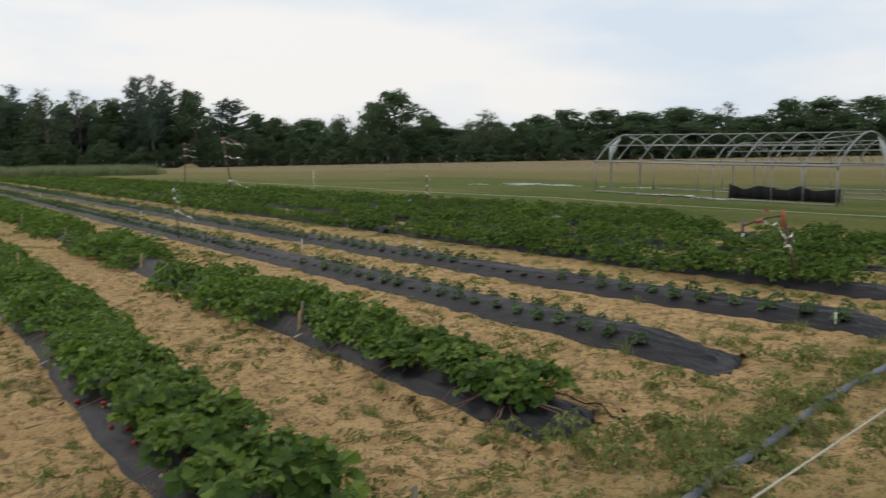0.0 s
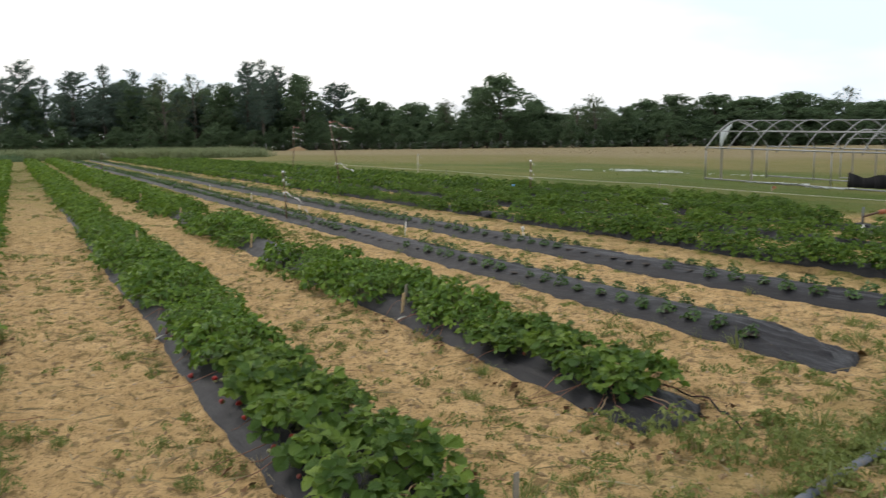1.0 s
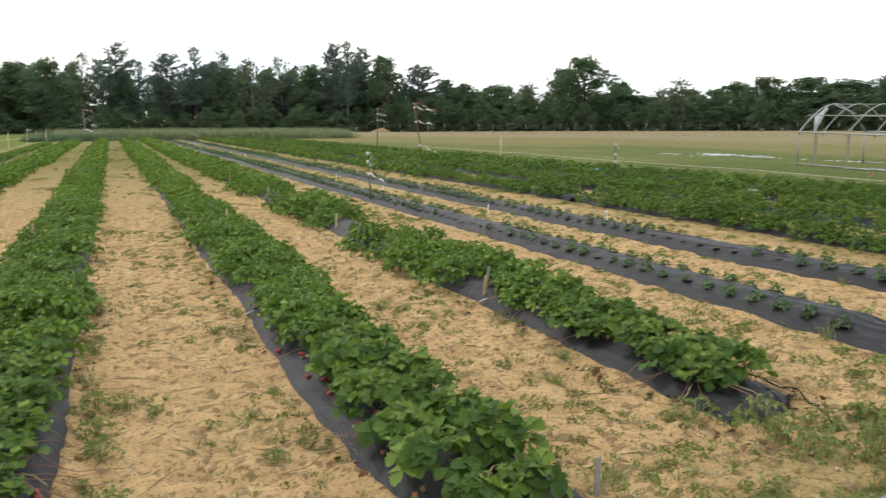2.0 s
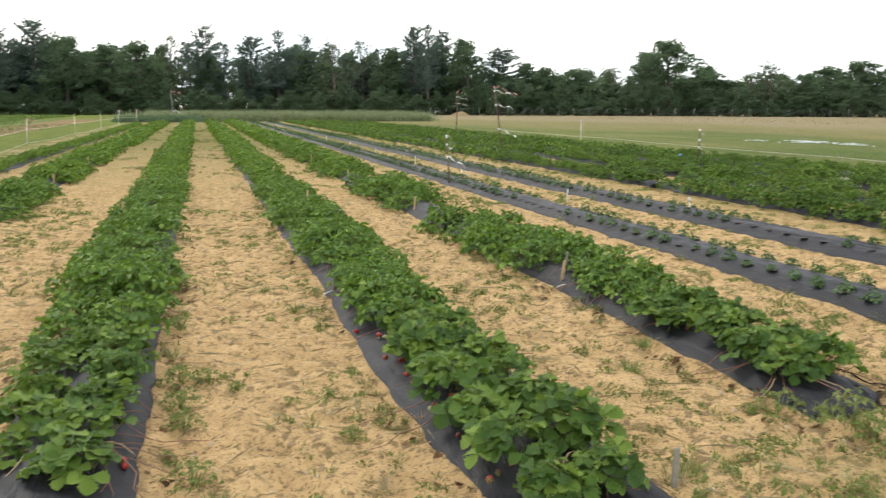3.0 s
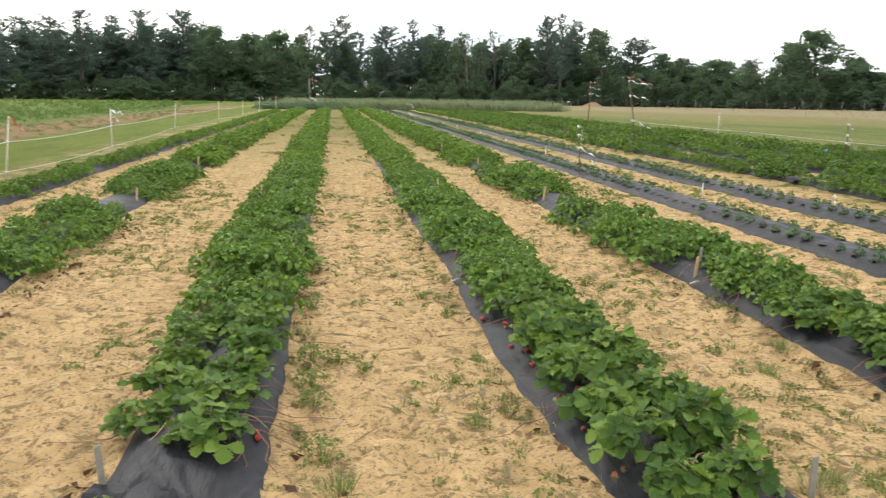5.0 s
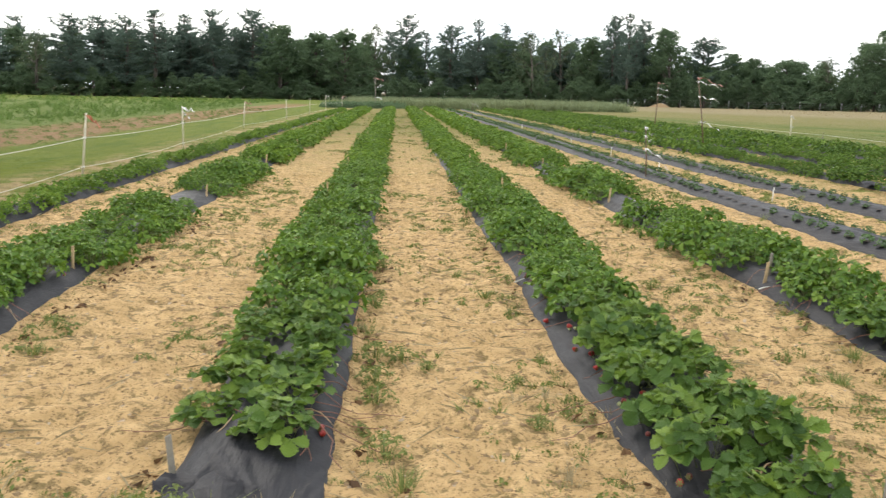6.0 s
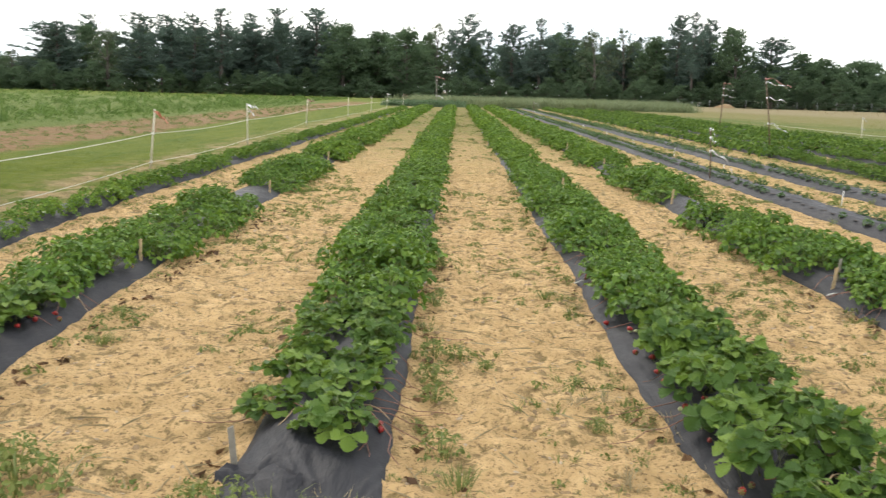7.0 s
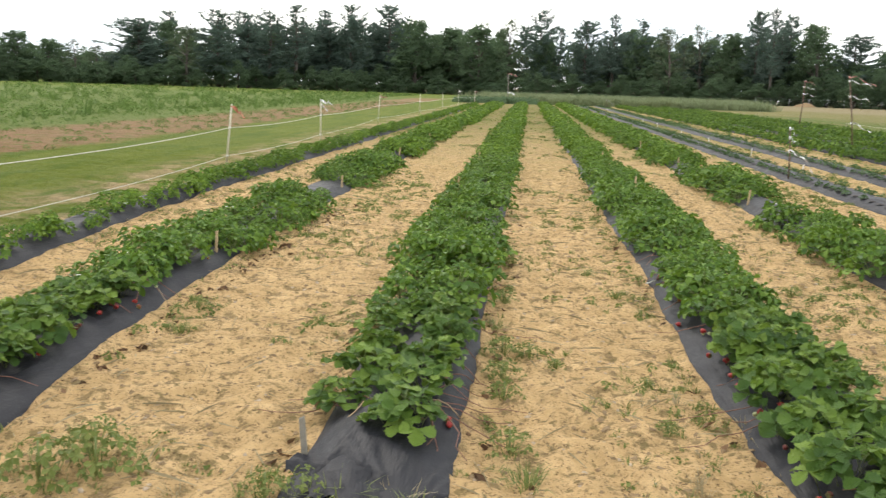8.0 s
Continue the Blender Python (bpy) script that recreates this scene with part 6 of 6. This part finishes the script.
def dirt_mound():
    xs = np.linspace(-2.0, 2.0, 26)
    X, Y = np.meshgrid(xs, xs * 0.7)
    R = np.hypot(X / 2.0, Y / 1.4)
    Z = 0.75 * np.clip(1 - R ** 1.4, 0, 1) * (1 + 0.25 * vnoise(X, Y, 0.8, 1)) - 0.03
    V = np.stack([X, Y, Z], 2).reshape(-1, 3)
    n = 26
    i, j = np.meshgrid(np.arange(n - 1), np.arange(n - 1))
    a = (j * n + i).ravel()
    F = np.concatenate([np.stack([a, a + 1, a + n + 1], 1), np.stack([a, a + n + 1, a + n], 1)])
    ob = bulk("dirt_mound", V, F, CLOD, None, True, "low mound of pale soil before the woods", "mound", "")
    ob.location = (45.5, 156.0, 0)


dirt_mound()


def field_fence():
    """Far wire fence: thin posts at even steps with wires."""
    root = tagged(new("wire_fence"), "far thin wire fence before the woods", "fence")
    posts = [(38 + 2.6 * k + 0.3 * math.sin(k * 5), 158 - 0.62 * (2.6 * k) * (0.5 + 0.012 * k)) for k in range(38)]
    for k, (x, y) in enumerate(posts):
        vs, fs = tube([(x, y, -0.05), (x, y, 1.3 + 0.12 * math.sin(k * 3.1))], 0.035, 5)
        part("post", mesh_from("post", vs, fs, STEEL), root)
    for h in (0.5, 0.85, 1.2):
        vs, fs = tube([(x, y, h) for x, y in posts], 0.006, 4, False)
        part("wire", mesh_from("wire", vs, fs, STEEL), root)


field_fence()


def marker_flag(x, y, tall):
    """A wire pin with a small orange flag."""
    root = tagged(new("marker_flag"), "small orange marker flag on a wire in grass", "flag", "marker flags")
    root.location = (x, y, float(ground_height(np.array(x), np.array(y))) - 0.02)
    vs, fs = tube([(0, 0, 0), (0.01, 0, tall)], 0.004, 5)
    part("wire", mesh_from("wire", vs, fs, STEEL), root)
    vs, fs = ribbon(random.Random(3), (0.01, 0, tall - 0.05), (0.9, -0.4, 0), 0.08, 0.06, 0.02, 0.2)
    part("flag", mesh_from("flag", vs, fs, ORANGE), root, "orange plastic flag")


marker_flag(16.4, 16.1, 0.36)
marker_flag(14.7, 11.6, 0.36)


def film_flap(x, y, z, turn, length, text="torn flap of dusty black film between old plants"):
    """A torn strip of film arched over the bed's side."""
    vs, fs = [], []
    n, m = 12, 6
    for k in range(n + 1):
        u = k / n
        for j in range(m + 1):
            w = j / m
            lift = 0.045 * math.sin(math.pi * u) * math.sin(0.2 + 1.9 * w)
            vs.append(Vector(((u - 0.5) * length + 0.02 * math.sin(9 * w), (w - 0.5) * 0.3 + 0.03 * math.sin(7 * u), 0.03 + lift + 0.01 * math.sin(23 * u + 11 * w))))
    for k in range(n):
        for j in range(m):
            a = k * (m + 1) + j
            fs.append((a, a + 1, a + m + 2, a + m + 1))
    ob = new("film_flap", mesh_from("film_flap", vs, fs, FILM))
    tagged(ob, text, "film flap", "torn film flaps")
    ob.location, ob.rotation_euler = (x, y, z), (0, 0, radians(turn))


film_flap(8.20, 15.15, 0.08, 75, 0.4)
film_flap(10.1, 9.0, 0.08, 65, 0.35)
film_flap(12.0, 9.85, 0.08, 80, 0.3)
film_flap(-0.66, 3.10, 0.0, 8, 0.28, "crumpled loose end of black film on sand")
film_flap(-0.74, 3.20, -0.01, 62, 0.18, "crumpled loose end of black film on sand")


def crumpled_sheet(name, x, y, z, sx, sy, high, mat, label, category):
    """A small crumpled sheet of plastic."""
    rnd = random.Random(int(x * 30 + y * 7))
    n = 7
    top = [Vector(((i / n - 0.5) * sx + rnd.uniform(-0.05, 0.05) * sx, (j / n - 0.5) * sy + rnd.uniform(-0.05, 0.05) * sy,
                   high * rnd.uniform(0.3, 1.0) * (1 - (2 * i / n - 1) ** 2) * (1 - (2 * j / n - 1) ** 2))) for j in range(n + 1) for i in range(n + 1)]
    fs = [(j * (n + 1) + i, j * (n + 1) + i + 1, (j + 1) * (n + 1) + i + 1, (j + 1) * (n + 1) + i) for j in range(n) for i in range(n)]
    o = len(top)
    vs = top + [v - Vector((0, 0, 0.004)) for v in top]
    fs += [tuple(i + o for i in f[::-1]) for f in fs]
    ob = tagged(new(name, mesh_from(name, vs, fs, mat)), label, category)
    ob.location = (x, y, z)


for px, py, pz, size in ((8.96, 13.2, 0.20, 0.24), (11.6, 14.2, 0.20, 0.30)):
    crumpled_sheet("plastic_rag", px, py, pz, size * 0.7, size * 0.6, 0.05, RAG, "torn whitish plastic caught in strawberry foliage", "plastic rag")
crumpled_sheet("blue_tarp", -1.4, 91.0, 0.05, 1.9, 1.2, 0.5, BLUE, "crumpled blue tarp beyond the row ends", "tarp")


def blue_marker(x, y, tall):
    """A slim blue stake with a pale foot."""
    root = tagged(new("row_marker"), "slim faded blue stake standing between old beds", "marker", "row markers")
    root.location = (x, y, float(ground_height(np.array(x), np.array(y))) - 0.02)
    vs, fs = tube([(0, 0, 0), (0, 0, tall * 0.45)], [0.026, 0.024], 7)
    part("foot", mesh_from("foot", vs, fs, WHITE), root, "white plastic foot")
    vs, fs = tube([(0, 0, tall * 0.45), (0, 0, tall)], [0.020, 0.016], 7)
    part("shaft", mesh_from("shaft", vs, fs, HOSE), root, "faded blue shaft")


blue_marker(11.2, 9.2, 0.46)
fence_post(27.7, 105.4, 1.1, 0.0, "silver")


def blossoms():
    """Small white flowers dotted over the foliage."""
    rnd, nrnd = random.Random(41), np.random.RandomState(41)
    vs, fs = [(0, 0, 0.004)], []
    for k in range(5):
        a = k * 2 * math.pi / 5
        o = len(vs)
        vs += [(0.012 * math.cos(a - 0.5), 0.012 * math.sin(a - 0.5), 0.006), (0.019 * math.cos(a), 0.019 * math.sin(a), 0.003), (0.012 * math.cos(a + 0.5), 0.012 * math.sin(a + 0.5), 0.006)]
        fs += [(0, o, o + 1), (0, o + 1, o + 2)]
    spots = []
    for _ in range(150):
        c = rnd.choice((-4.45, -4.45, -2.82, 8.45, 10.25, 10.25, 12.05))
        y = 4 + 16 * rnd.random()
        if not bare(c, y, 0.1) and y > START[c] + 0.3:
            spots.append((c + float(bed_shift(c, np.array(y))) + rnd.uniform(-0.2, 0.2), y, rnd.uniform(0.16, 0.2) if c == -4.45 else rnd.uniform(0.24, 0.29), rnd.uniform(0.7, 1.1)))
    v, f = scatter((vs, fs), spots, nrnd, 0.4)
    bulk("blossoms", v, f, PETAL, None, False, "small white strawberry blossoms over green foliage", "blossoms")


blossoms()
